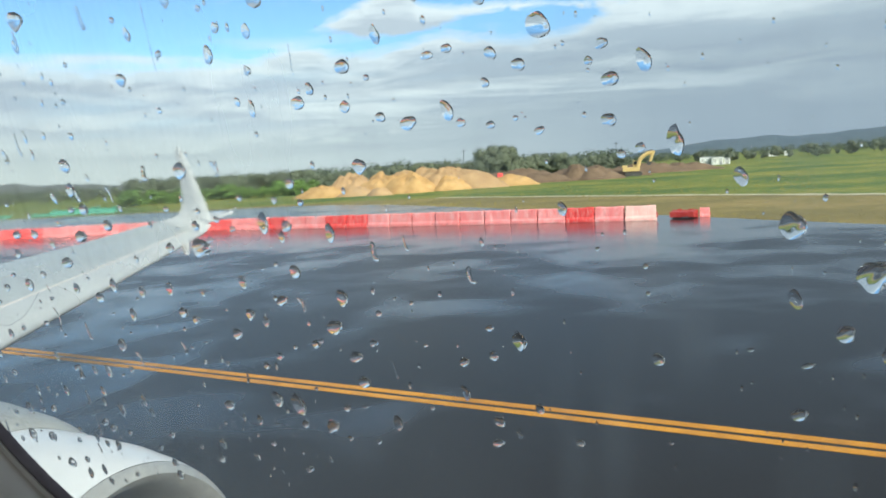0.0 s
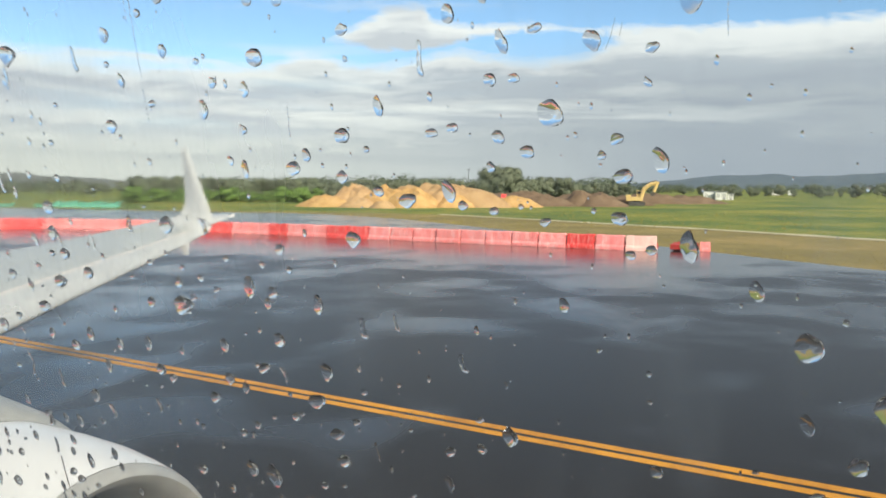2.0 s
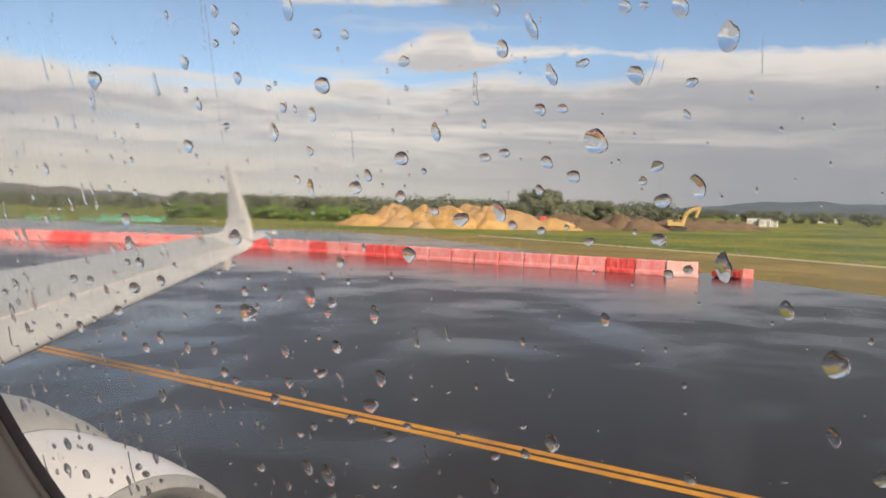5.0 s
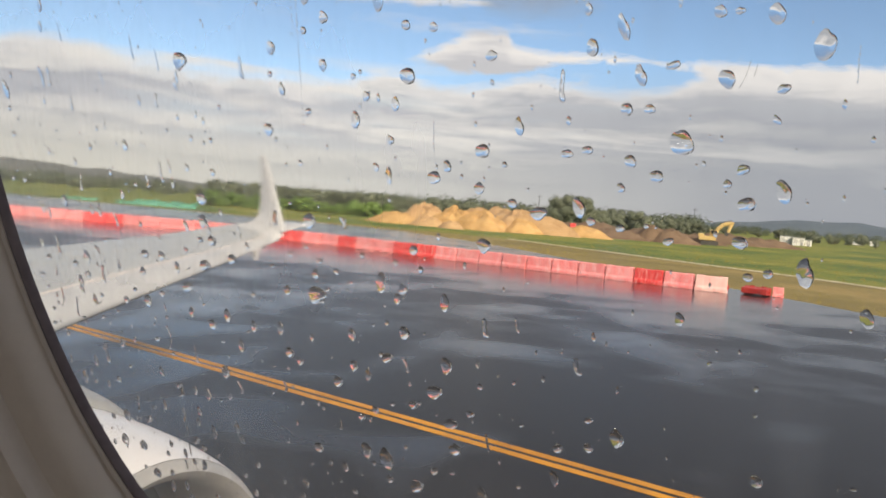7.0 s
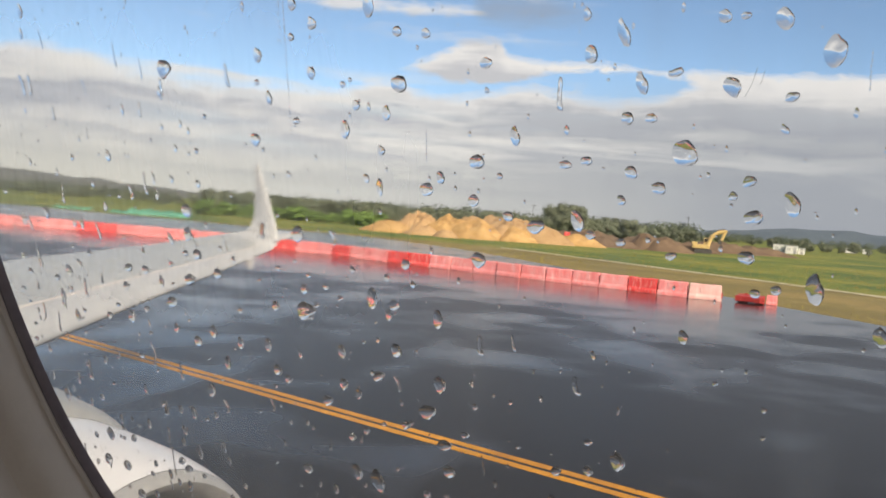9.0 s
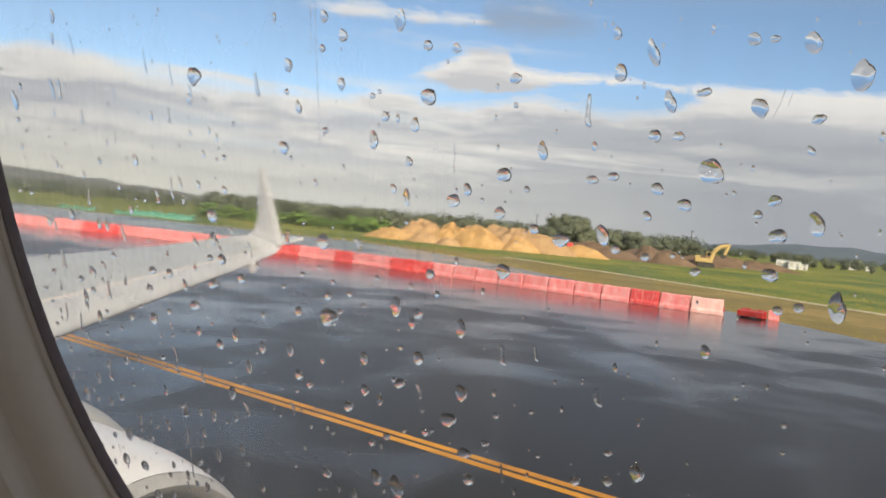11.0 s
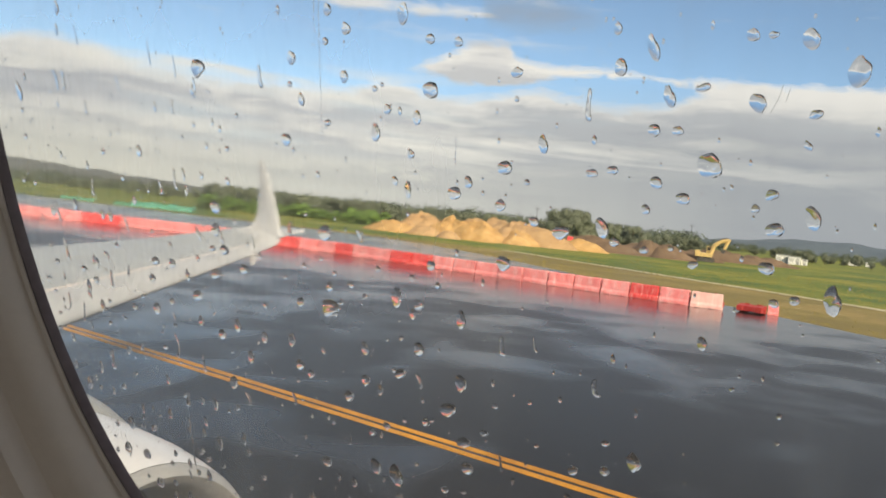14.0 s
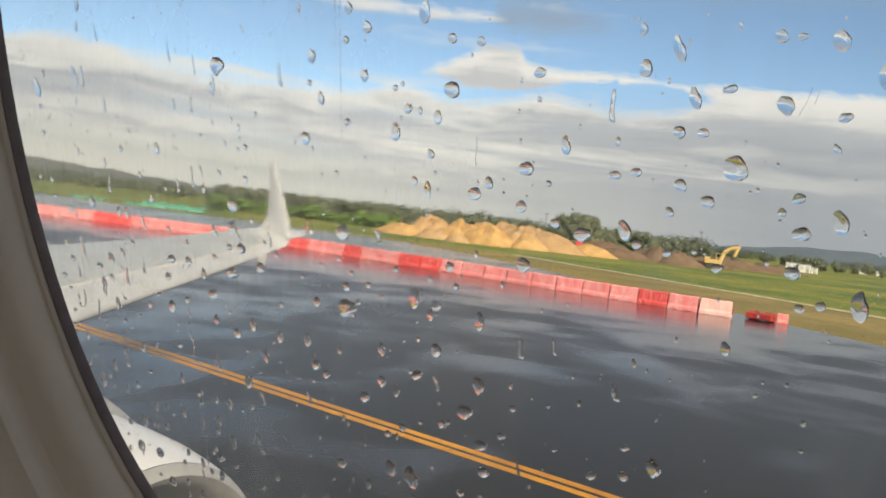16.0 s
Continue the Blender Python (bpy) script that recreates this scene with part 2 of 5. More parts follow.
def wet_asphalt(name):
    """Dark asphalt with a film of water: glossy where it stands, rougher where it drains off in streaks."""
    m = bpy.data.materials.new(name)
    m.use_nodes = True
    n, l = m.node_tree.nodes, m.node_tree.links
    b = n["Principled BSDF"]
    tc = n.new("ShaderNodeTexCoord")

    def field(scale, stretch, detail, rot=0.0, distort=0.0):
        mp, t = n.new("ShaderNodeMapping"), n.new("ShaderNodeTexNoise")
        mp.inputs["Scale"].default_value, mp.inputs["Rotation"].default_value = stretch, (0, 0, rot)
        t.inputs["Scale"].default_value, t.inputs["Detail"].default_value, t.inputs["Distortion"].default_value = scale, detail, distort
        l.new(tc.outputs["Object"], mp.inputs["Vector"])
        l.new(mp.outputs[0], t.inputs["Vector"])
        return t.outputs["Fac"]

    def ranged(src, a0, a1, b0, b1):
        r = n.new("ShaderNodeMapRange")
        r.interpolation_type = "SMOOTHSTEP"
        for key, v in (("From Min", a0), ("From Max", a1), ("To Min", b0), ("To Max", b1)):
            r.inputs[key].default_value = v
        l.new(src, r.inputs["Value"])
        return r.outputs[0]

    streak = field(0.085, (1.0, 1.25, 1), 2, 0.30, 0.5)
    grain = field(55.0, (1, 1, 1), 3)
    patch = field(0.26, (1, 1.1, 1), 2.2, 0.1, 0.7)
    mixn = n.new("ShaderNodeMath")
    mixn.operation = "MULTIPLY_ADD"
    l.new(patch, mixn.inputs[0])
    mixn.inputs[1].default_value = 0.40
    less = n.new("ShaderNodeMath")
    less.operation = "SUBTRACT"
    l.new(streak, less.inputs[0])
    less.inputs[1].default_value = 0.10
    l.new(less.outputs[0], mixn.inputs[2])
    # wetness value rises towards the row of barriers and falls close by
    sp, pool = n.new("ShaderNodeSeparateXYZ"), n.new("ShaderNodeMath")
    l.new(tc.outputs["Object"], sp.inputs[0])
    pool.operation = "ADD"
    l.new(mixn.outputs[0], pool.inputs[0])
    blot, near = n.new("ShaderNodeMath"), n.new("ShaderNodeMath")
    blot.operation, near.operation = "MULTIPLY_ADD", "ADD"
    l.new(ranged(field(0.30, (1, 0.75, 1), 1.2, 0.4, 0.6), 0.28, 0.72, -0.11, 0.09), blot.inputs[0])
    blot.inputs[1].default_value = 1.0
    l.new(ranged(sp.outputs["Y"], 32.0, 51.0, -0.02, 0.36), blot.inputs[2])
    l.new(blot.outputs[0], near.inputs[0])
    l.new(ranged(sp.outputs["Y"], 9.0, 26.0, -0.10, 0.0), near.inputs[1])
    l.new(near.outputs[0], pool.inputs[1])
    dry = n.new("ShaderNodeMath")          # wetness value falls again beyond the row
    dry.operation = "ADD"
    l.new(pool.outputs[0], dry.inputs[0])
    l.new(ranged(sp.outputs["Y"], 56.0, 66.0, 0.0, -0.20), dry.inputs[1])
    nose_side = n.new("ShaderNodeMath")        # and falls towards the nose
    nose_side.operation = "ADD"
    l.new(dry.outputs[0], nose_side.inputs[0])
    l.new(ranged(sp.outputs["X"], -10.0, 2.0, 0.0, -0.09), nose_side.inputs[1])
    wet = nose_side.outputs[0]
    ramp = n.new("ShaderNodeValToRGB")
    e = ramp.color_ramp.elements
    e[0].position, e[0].color = 0.45, (0.0225, 0.0203, 0.0205, 1)
    e[1].position, e[1].color = 0.85, (0.0305, 0.0280, 0.0278, 1)
    l.new(wet, ramp.inputs[0])
    l.new(ramp.outputs[0], b.inputs["Base Color"])
    l.new(ranged(wet, 0.46, 0.80, 0.31, 0.16), b.inputs["Roughness"])
    l.new(ranged(wet, 0.44, 0.88, 0.045, 0.31), b.inputs["Specular IOR Level"])
    bp, bp2 = n.new("ShaderNodeBump"), n.new("ShaderNodeBump")
    bp.inputs["Strength"].default_value, bp.inputs["Distance"].default_value = 0.05, 0.003
    bp2.inputs["Strength"].default_value, bp2.inputs["Distance"].default_value = 0.02, 0.05
    l.new(grain, bp.inputs["Height"])
    l.new(patch, bp2.inputs["Height"])
    l.new(bp2.outputs[0], bp.inputs["Normal"])
    l.new(bp.outputs[0], b.inputs["Normal"])
    return m


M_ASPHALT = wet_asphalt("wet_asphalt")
M_YELLOW = surface("worn_yellow_paint", (0.42, 0.175, 0.008), (0.72, 0.32, 0.014), 1.1, 0.45, spec=0.2, bump=0.2, fine=14)
M_GREEN = surface("meadow", (0.066, 0.112, 0.008), (0.250, 0.225, 0.024), 0.045, 0.9, bump=0.6, fine=14, c3=(0.146, 0.178, 0.013), span=(0.60, 0.84))
M_BROWN = surface("dry_grass_verge", (0.180, 0.136, 0.036), (0.29, 0.210, 0.066), 0.10, 0.9, bump=0.6, fine=16, c3=(0.218, 0.166, 0.043), span=(0.60, 0.84))
M_TUFT = surface("grass_blades", (0.25, 0.215, 0.05), (0.37, 0.30, 0.085), 0.4, 0.8, bump=0)
M_TRACK = surface("pale_gravel", (0.46, 0.40, 0.27), (0.62, 0.55, 0.40), 0.8, 0.9, fine=10)
M_SAND = surface("ochre_sand", (0.40, 0.235, 0.090), (0.63, 0.40, 0.170), 0.40, 0.95, bump=0.9, fine=7, c3=(0.52, 0.315, 0.122))
M_SAND2 = surface("brown_sand", (0.37, 0.225, 0.11), (0.55, 0.36, 0.18), 0.40, 0.95, bump=0.7, fine=9)
M_SOIL = surface("dark_soil", (0.115, 0.075, 0.047), (0.21, 0.14, 0.09), 0.25, 0.95, bump=0.8, fine=9)
M_MUD = surface("muddy_water", (0.13, 0.105, 0.075), (0.19, 0.155, 0.11), 0.6, 0.12, bump=0.02)
M_RED = surface("red_plastic", (0.86, 0.050, 0.050), (0.92, 0.34, 0.31), 2.2, 0.38, bump=0.12, fine=3, stretch=(3.2, 3.2, 0.7), c3=(0.90, 0.085, 0.08), random_tint=0.10, drift=30.0)
M_PINK = surface("faded_red_plastic", (0.93, 0.235, 0.235), (0.95, 0.46, 0.45), 1.6, 0.45, bump=0.12, fine=4, stretch=(1.6, 1.6, 0.8), c3=(0.94, 0.32, 0.315), random_tint=0.10, drift=30.0)
M_PALE = surface("bleached_pink_plastic", (0.94, 0.46, 0.42), (0.95, 0.66, 0.60), 1.6, 0.5, bump=0.12, fine=4, stretch=(1.6, 1.6, 0.8), random_tint=0.06, drift=30.0)
M_DARKRED = surface("dark_red_plastic", (0.34, 0.018, 0.016), (0.48, 0.05, 0.04), 1.4, 0.45, bump=0.12)
M_WHITE = surface("white_aircraft_paint", (0.645, 0.64, 0.665), (0.705, 0.70, 0.72), 0.9, 0.30, bump=0.02, fine=6)
M_GREYPAINT = surface("grey_aircraft_paint", (0.37, 0.38, 0.38), (0.46, 0.47, 0.465), 0.7, 0.38, bump=0.03, fine=9, stretch=(1, 0.3, 1))
M_SLAT = surface("pale_grey_leading_edge", (0.435, 0.44, 0.45), (0.52, 0.525, 0.535), 0.8, 0.36, bump=0.02)
M_COWL = surface("satin_grey_cowl", (0.25, 0.25, 0.25), (0.33, 0.33, 0.325), 1.2, 0.4, bump=0.03)
M_METAL = surface("dull_aluminium", (0.36, 0.355, 0.35), (0.45, 0.44, 0.43), 2.0, 0.42, metal=0.35, bump=0.04, stretch=(1, 4, 4))
M_DUCT = surface("dark_duct", (0.17, 0.160, 0.140), (0.25, 0.24, 0.21), 2.0, 0.6, bump=0.05)
M_BLADE = surface("titanium_blade", (0.14, 0.14, 0.15), (0.22, 0.22, 0.23), 2.0, 0.35, metal=0.8, bump=0)
M_LINING = surface("warm_white_cabin_lining", (0.70, 0.635, 0.590), (0.765, 0.70, 0.650), 9.0, 0.55, bump=0.05, fine=22)
M_LIP = surface("pale_trim_edge", (0.64, 0.575, 0.535), (0.72, 0.65, 0.61), 9.0, 0.4, bump=0.02)
M_RUBBER = surface("black_rubber", (0.150, 0.122, 0.140), (0.215, 0.18, 0.20), 30.0, 0.5, bump=0.1)
M_SEATBLUE = surface("plain_cabin_wall", (0.44, 0.43, 0.42), (0.50, 0.49, 0.48), 3.0, 0.7, bump=0.02)
M_DIGGER = surface("yellow_digger_paint", (0.60, 0.42, 0.16), (0.70, 0.51, 0.22), 0.9, 0.5, bump=0.05)
M_STEEL = surface("dark_steel", (0.045, 0.042, 0.040), (0.10, 0.09, 0.08), 1.6, 0.6, bump=0.15)
M_CABGLASS = surface("dark_glazing", (0.02, 0.025, 0.03), (0.04, 0.045, 0.05), 1.0, 0.1, bump=0)
M_BLIND = surface("drawn_blind", (0.50, 0.50, 0.48), (0.60, 0.60, 0.58), 1.0, 0.4, bump=0)
M_BARK = surface("bark", (0.07, 0.05, 0.035), (0.14, 0.11, 0.08), 3.0, 0.9, bump=0.5)
# green paled and greyed so that the colour imitates distance haze
M_LEAF = surface("dark_leaves", (0.122, 0.142, 0.092), (0.185, 0.205, 0.130), 0.5, 0.7, bump=0, random_tint=0.25)
M_BUSH = surface("bush_leaves", (0.120, 0.200, 0.045), (0.215, 0.315, 0.075), 0.5, 0.7, bump=0, random_tint=0.25)
M_WOODS = surface("far_woods", (0.080, 0.100, 0.065), (0.120, 0.14, 0.085), 0.05, 0.9, bump=0)
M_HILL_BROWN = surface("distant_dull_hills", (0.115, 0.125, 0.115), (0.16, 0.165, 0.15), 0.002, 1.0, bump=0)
# blue of distance haze is put into these hills' colour
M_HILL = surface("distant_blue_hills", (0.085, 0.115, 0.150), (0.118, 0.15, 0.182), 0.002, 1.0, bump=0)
M_NET = surface("turquoise_net", (0.10, 0.34, 0.25), (0.20, 0.50, 0.38), 0.4, 0.7, bump=0.2)
M_POST = surface("weathered_post", (0.20, 0.17, 0.13), (0.32, 0.28, 0.22), 3.0, 0.8, bump=0.2)
M_WALLWHITE = surface("white_sheet_wall", (0.70, 0.70, 0.68), (0.80, 0.80, 0.78), 0.5, 0.6, bump=0.05)
M_ROOF = surface("grey_sheet_roof", (0.26, 0.27, 0.28), (0.36, 0.37, 0.38), 0.5, 0.5, bump=0.05)
M_ORANGE = surface("orange_plastic", (0.80, 0.30, 0.02), (0.88, 0.40, 0.05), 4.0, 0.4, bump=0.05)
M_STONE = surface("rubble_stone", (0.32, 0.24, 0.18), (0.55, 0.42, 0.33), 5.0, 0.85, bump=0.4)


def clear_pane():
    m = bpy.data.materials.new("acrylic_pane")
    m.use_nodes = True
    n, l = m.node_tree.nodes, m.node_tree.links
    n.remove(n["Principled BSDF"])
    tr, gl, mx = n.new("ShaderNodeBsdfTransparent"), n.new("ShaderNodeBsdfGlossy"), n.new("ShaderNodeMixShader")
    fr, df, mx2 = n.new("ShaderNodeLayerWeight"), n.new("ShaderNodeBsdfTranslucent"), n.new("ShaderNodeMixShader")
    tr.inputs["Color"].default_value = (0.985, 0.99, 0.985, 1)
    gl.inputs["Roughness"].default_value = 0.03
    df.inputs["Color"].default_value = (0.92, 0.92, 0.90, 1)
    fr.inputs["Blend"].default_value = 0.25
    gloss = n.new("ShaderNodeMath")
    gloss.operation, gloss.use_clamp = "MULTIPLY", True
    gloss.inputs[1].default_value = 0.06
    l.new(fr.outputs["Facing"], gloss.inputs[0])
    # milky veil over the pane imitates haze, thicker towards the tail
    tc, ns, rg = n.new("ShaderNodeTexCoord"), n.new("ShaderNodeTexNoise"), n.new("ShaderNodeMapRange")
    ns.inputs["Scale"].default_value, ns.inputs["Detail"].default_value = 11.0, 4
    rg.inputs["From Min"].default_value, rg.inputs["From Max"].default_value = 0.45, 0.75
    rg.inputs["To Min"].default_value, rg.inputs["To Max"].default_value = 0.012, 0.054
    sp, haze_veil, both = n.new("ShaderNodeSeparateXYZ"), n.new("ShaderNodeMapRange"), n.new("ShaderNodeMath")
    haze_veil.inputs["From Min"].default_value, haze_veil.inputs["From Max"].default_value = 1.82, 1.62
    haze_veil.inputs["To Min"].default_value, haze_veil.inputs["To Max"].default_value = 0.0, 0.085
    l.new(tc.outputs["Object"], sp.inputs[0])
    l.new(sp.outputs["X"], haze_veil.inputs["Value"])
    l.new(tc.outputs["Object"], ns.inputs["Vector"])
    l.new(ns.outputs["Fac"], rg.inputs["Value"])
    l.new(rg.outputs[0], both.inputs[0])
    l.new(haze_veil.outputs[0], both.inputs[1])
    mp, sm, sr, sumn = n.new("ShaderNodeMapping"), n.new("ShaderNodeTexNoise"), n.new("ShaderNodeMapRange"), n.new("ShaderNodeMath")
    mp.inputs["Rotation"].default_value, mp.inputs["Scale"].default_value = (0, 0.5, 0), (70, 70, 12)
    sm.inputs["Scale"].default_value, sm.inputs["Detail"].default_value = 1.0, 3
    sr.inputs["From Min"].default_value, sr.inputs["From Max"].default_value = 0.52, 0.80
    sr.inputs["To Min"].default_value, sr.inputs["To Max"].default_value = 0.0, 0.07
    l.new(tc.outputs["Object"], mp.inputs["Vector"])
    l.new(mp.outputs[0], sm.inputs["Vector"])
    l.new(sm.outputs["Fac"], sr.inputs["Value"])
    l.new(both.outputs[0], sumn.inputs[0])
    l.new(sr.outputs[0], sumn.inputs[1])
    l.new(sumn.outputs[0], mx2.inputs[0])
    # an uneven film of rain that smears what lies behind, thickest towards the tail
    rf, smear, film, part_wet = n.new("ShaderNodeBsdfRefraction"), n.new("ShaderNodeMixShader"), n.new("ShaderNodeMapRange"), n.new("ShaderNodeMath")
    rf.inputs["IOR"].default_value, rf.inputs["Roughness"].default_value = 1.0021, 0.50
    rf.inputs["Color"].default_value = (0.985, 0.99, 0.985, 1)
    film.interpolation_type = "SMOOTHSTEP"
    film.inputs["From Min"].default_value, film.inputs["From Max"].default_value = 1.86, 1.72
    film.inputs["To Min"].default_value, film.inputs["To Max"].default_value = 0.10, 1.0
    l.new(sp.outputs["X"], film.inputs["Value"])
    wetness = n.new("ShaderNodeMapRange")
    wetness.inputs["From Min"].default_value, wetness.inputs["From Max"].default_value = 0.30, 0.60
    wetness.inputs["To Min"].default_value, wetness.inputs["To Max"].default_value = 0.20, 0.66
    l.new(sm.outputs["Fac"], wetness.inputs["Value"])
    part_wet.operation = "MULTIPLY"
    l.new(film.outputs[0], part_wet.inputs[0])
    l.new(wetness.outputs[0], part_wet.inputs[1])
    below, lower = n.new("ShaderNodeMapRange"), n.new("ShaderNodeMath")
    below.inputs["From Min"].default_value, below.inputs["From Max"].default_value = 4.048, 4.076
    above, level = n.new("ShaderNodeMapRange"), n.new("ShaderNodeMath")
    above.inputs["From Min"].default_value, above.inputs["From Max"].default_value = 4.150, 4.115
    above.inputs["To Min"].default_value = 0.15
    level.operation = "MULTIPLY"
    l.new(sp.outputs["Z"], above.inputs["Value"])
    l.new(below.outputs[0], level.inputs[0])
    l.new(above.outputs[0], level.inputs[1])
    lower.operation = "MULTIPLY"
    l.new(sp.outputs["Z"], below.inputs["Value"])
    l.new(part_wet.outputs[0], lower.inputs[0])
    l.new(level.outputs[0], lower.inputs[1])
    l.new(lower.outputs[0], smear.inputs[0])
    l.new(tr.outputs[0], smear.inputs[1])
    l.new(rf.outputs[0], smear.inputs[2])
    l.new(smear.outputs[0], mx2.inputs[1])
    l.new(df.outputs[0], mx2.inputs[2])
    l.new(gloss.outputs[0], mx.inputs[0])
    l.new(mx2.outputs[0], mx.inputs[1])
    l.new(gl.outputs[0], mx.inputs[2])
    l.new(mx.outputs[0], n["Material Output"].inputs[0])
    return m


def water():
    m = bpy.data.materials.new("rain_water")
    m.use_nodes = True
    n, l = m.node_tree.nodes, m.node_tree.links
    n.remove(n["Principled BSDF"])
    g = n.new("ShaderNodeBsdfGlass")
    g.inputs["IOR"].default_value, g.inputs["Roughness"].default_value = 1.33, 0.0
    l.new(g.outputs[0], n["Material Output"].inputs[0])
    return m


def scratch():
    m = bpy.data.materials.new("scratched_acrylic")
    m.use_nodes = True
    n, l = m.node_tree.nodes, m.node_tree.links
    n.remove(n["Principled BSDF"])
    tr, df, mx = n.new("ShaderNodeBsdfTransparent"), n.new("ShaderNodeBsdfTranslucent"), n.new("ShaderNodeMixShader")
    df.inputs["Color"].default_value = (0.9, 0.9, 0.88, 1)
    mx.inputs[0].default_value = 0.22
    l.new(tr.outputs[0], mx.inputs[1])
    l.new(df.outputs[0], mx.inputs[2])
    l.new(mx.outputs[0], n["Material Output"].inputs[0])
    return m


M_PANE, M_WATER, M_SCRATCH = clear_pane(), water(), scratch()


# ---- building helpers ----
def mesh_of(name, bm, material, smooth=False, keep=False):
    me = bpy.data.meshes.new(name)
    bm.normal_update()
    bm.to_mesh(me)
    if not keep:
        bm.free()
    me.materials.append(material)
    if smooth:
        me.shade_smooth()
        me.set_sharp_from_angle(angle=radians(38))
    return me


def part(name, bm, material, parent=None, label="", smooth=False):
    ob = new(name, mesh_of(name, bm, material, smooth))
    if parent is not None:
        ob.parent = parent
    return tagged(ob, label)


def share(name, me, m, parent=None):
    ob = new(name, me)
    ob.matrix_basis = m
    if parent is not None:
        ob.parent = parent
    return ob


def empty(name, m, label, category, group="", kind=""):
    ob = new(name)
    ob.empty_display_size = 0.2
    ob.matrix_basis = m
    return tagged(ob, label, category, group, kind)


def box(sx, sy, sz, at=(0, 0, 0), bevel=0.0, bm=None, rot=None):
    """A box by its size and centre; bevelled."""
    b = bmesh.new()
    m = Matrix.Translation(at) @ (rot.to_matrix().to_4x4() if rot else Matrix()) @ Matrix.Diagonal((sx, sy, sz, 1))
    bmesh.ops.create_cube(b, size=1, matrix=m)
    if bevel:
        bmesh.ops.bevel(b, geom=b.edges[:], offset=bevel, segments=2, affect="EDGES", profile=0.6)
    if bm is None:
        return b
    me = bpy.data.meshes.new("tmp")
    b.to_mesh(me)
    b.free()
    bm.from_mesh(me)
    bpy.data.meshes.remove(me)
    return bm


def tube(p, q, r0, r1=None, seg=12, bm=None):
    """A tapered rod from p to q."""
    bm = bm or bmesh.new()
    p, q = Vector(p), Vector(q)
    r1 = r0 if r1 is None else r1
    rot = (q - p).to_track_quat("Z", "Y").to_matrix().to_4x4()
    bmesh.ops.create_cone(bm, cap_ends=True, segments=seg, radius1=r0, radius2=r1, depth=(q - p).length, matrix=Matrix.Translation((p + q) / 2) @ rot)
    return bm


def loft(loops, closed=True, caps=True, bm=None):
    """Skin through loops of equal count."""
    bm = bm or bmesh.new()
    rings = [[bm.verts.new(p) for p in loop] for loop in loops]
    k = len(rings[0])
    for a, b in zip(rings, rings[1:]):
        for i in range(k if closed else k - 1):
            j = (i + 1) % k
            bm.faces.new((a[i], a[j], b[j], b[i]))
    if caps and closed:
        bm.faces.new(rings[0][::-1])
        bm.faces.new(rings[-1])
    bmesh.ops.recalc_face_normals(bm, faces=bm.faces[:])
    return bm


def revolve(profile, seg=48, a0=0.0, a1=2 * math.pi, bm=None):
    """Rings of (x, r) about the x axis."""
    bm = bm or bmesh.new()
    full = abs(a1 - a0 - 2 * math.pi) < 1e-6
    count = seg if full else seg + 1
    rings = [[bm.verts.new((x, r * math.cos(a0 + (a1 - a0) * i / seg), r * math.sin(a0 + (a1 - a0) * i / seg))) for i in range(count)] for x, r in profile]
    for a, b in zip(rings, rings[1:]):
        for i in range(seg):
            j = (i + 1) % count
            bm.faces.new((a[i], a[j], b[j], b[i]))
    return bm


def slab(points, z0, z1, bm=None):
    """A flat plate with the outline of points."""
    bm = bm or bmesh.new()
    lo, hi = [bm.verts.new((x, y, z0)) for x, y in points], [bm.verts.new((x, y, z1)) for x, y in points]
    k = len(points)
    bm.faces.new(hi)
    bm.faces.new(lo[::-1])
    for i in range(k):
        bm.faces.new((lo[i], lo[(i + 1) % k], hi[(i + 1) % k], hi[i]))
    bmesh.ops.recalc_face_normals(bm, faces=bm.faces[:])
    return bm


def ribbon(centre, width, z0, z1):
    """A plate along a line of points."""
    left, right = [], []
    for i, p in enumerate(centre):
        a, b = Vector(centre[max(i - 1, 0)]), Vector(centre[min(i + 1, len(centre) - 1)])
        d = (b - a).normalized()
        s = Vector((-d.y, d.x)) * width / 2
        left.append(tuple(Vector(p) + s))
        right.append(tuple(Vector(p) - s))
    bm = bmesh.new()
    for i in range(len(centre) - 1):
        slab([right[i], right[i + 1], left[i + 1], left[i]], z0, z1, bm)
    bmesh.ops.remove_doubles(bm, verts=bm.verts[:], dist=0.0005)
    return bm


# ---- ground, apron, verge ----
def ground_height(x, y):
    d = math.hypot(x, y)
    far = min(max((d - 130) / 200, 0), 1)
    return -0.06 + far * 0.8 * noise.noise(Vector((x * 0.012, y * 0.012, 0.3)))


def build_ground():
    bm = bmesh.new()
    radii = [0.0, 20, 40, 60, 80, 100, 120, 140, 160, 180, 200, 230, 260, 300, 350, 420, 520, 700, 1000, 1500, 2300, 3600, 4800]
    seg, prev = 96, None
    for r in radii:
        ring = [bm.verts.new((r * math.cos(2 * math.pi * i / seg), r * math.sin(2 * math.pi * i / seg), ground_height(r * math.cos(2 * math.pi * i / seg), r * math.sin(2 * math.pi * i / seg)))) for i in range(seg if r else 1)]
        if prev:
            for i in range(seg):
                j = (i + 1) % seg
                bm.faces.new((prev[0], ring[i], ring[j]) if len(prev) == 1 else (prev[i], ring[i], ring[j], prev[j]))
        prev = ring
    bm.normal_update()
    tagged(part("ground", bm, M_GREEN, smooth=True), "green meadow that reaches the horizon", "ground", kind="structure")


build_ground()
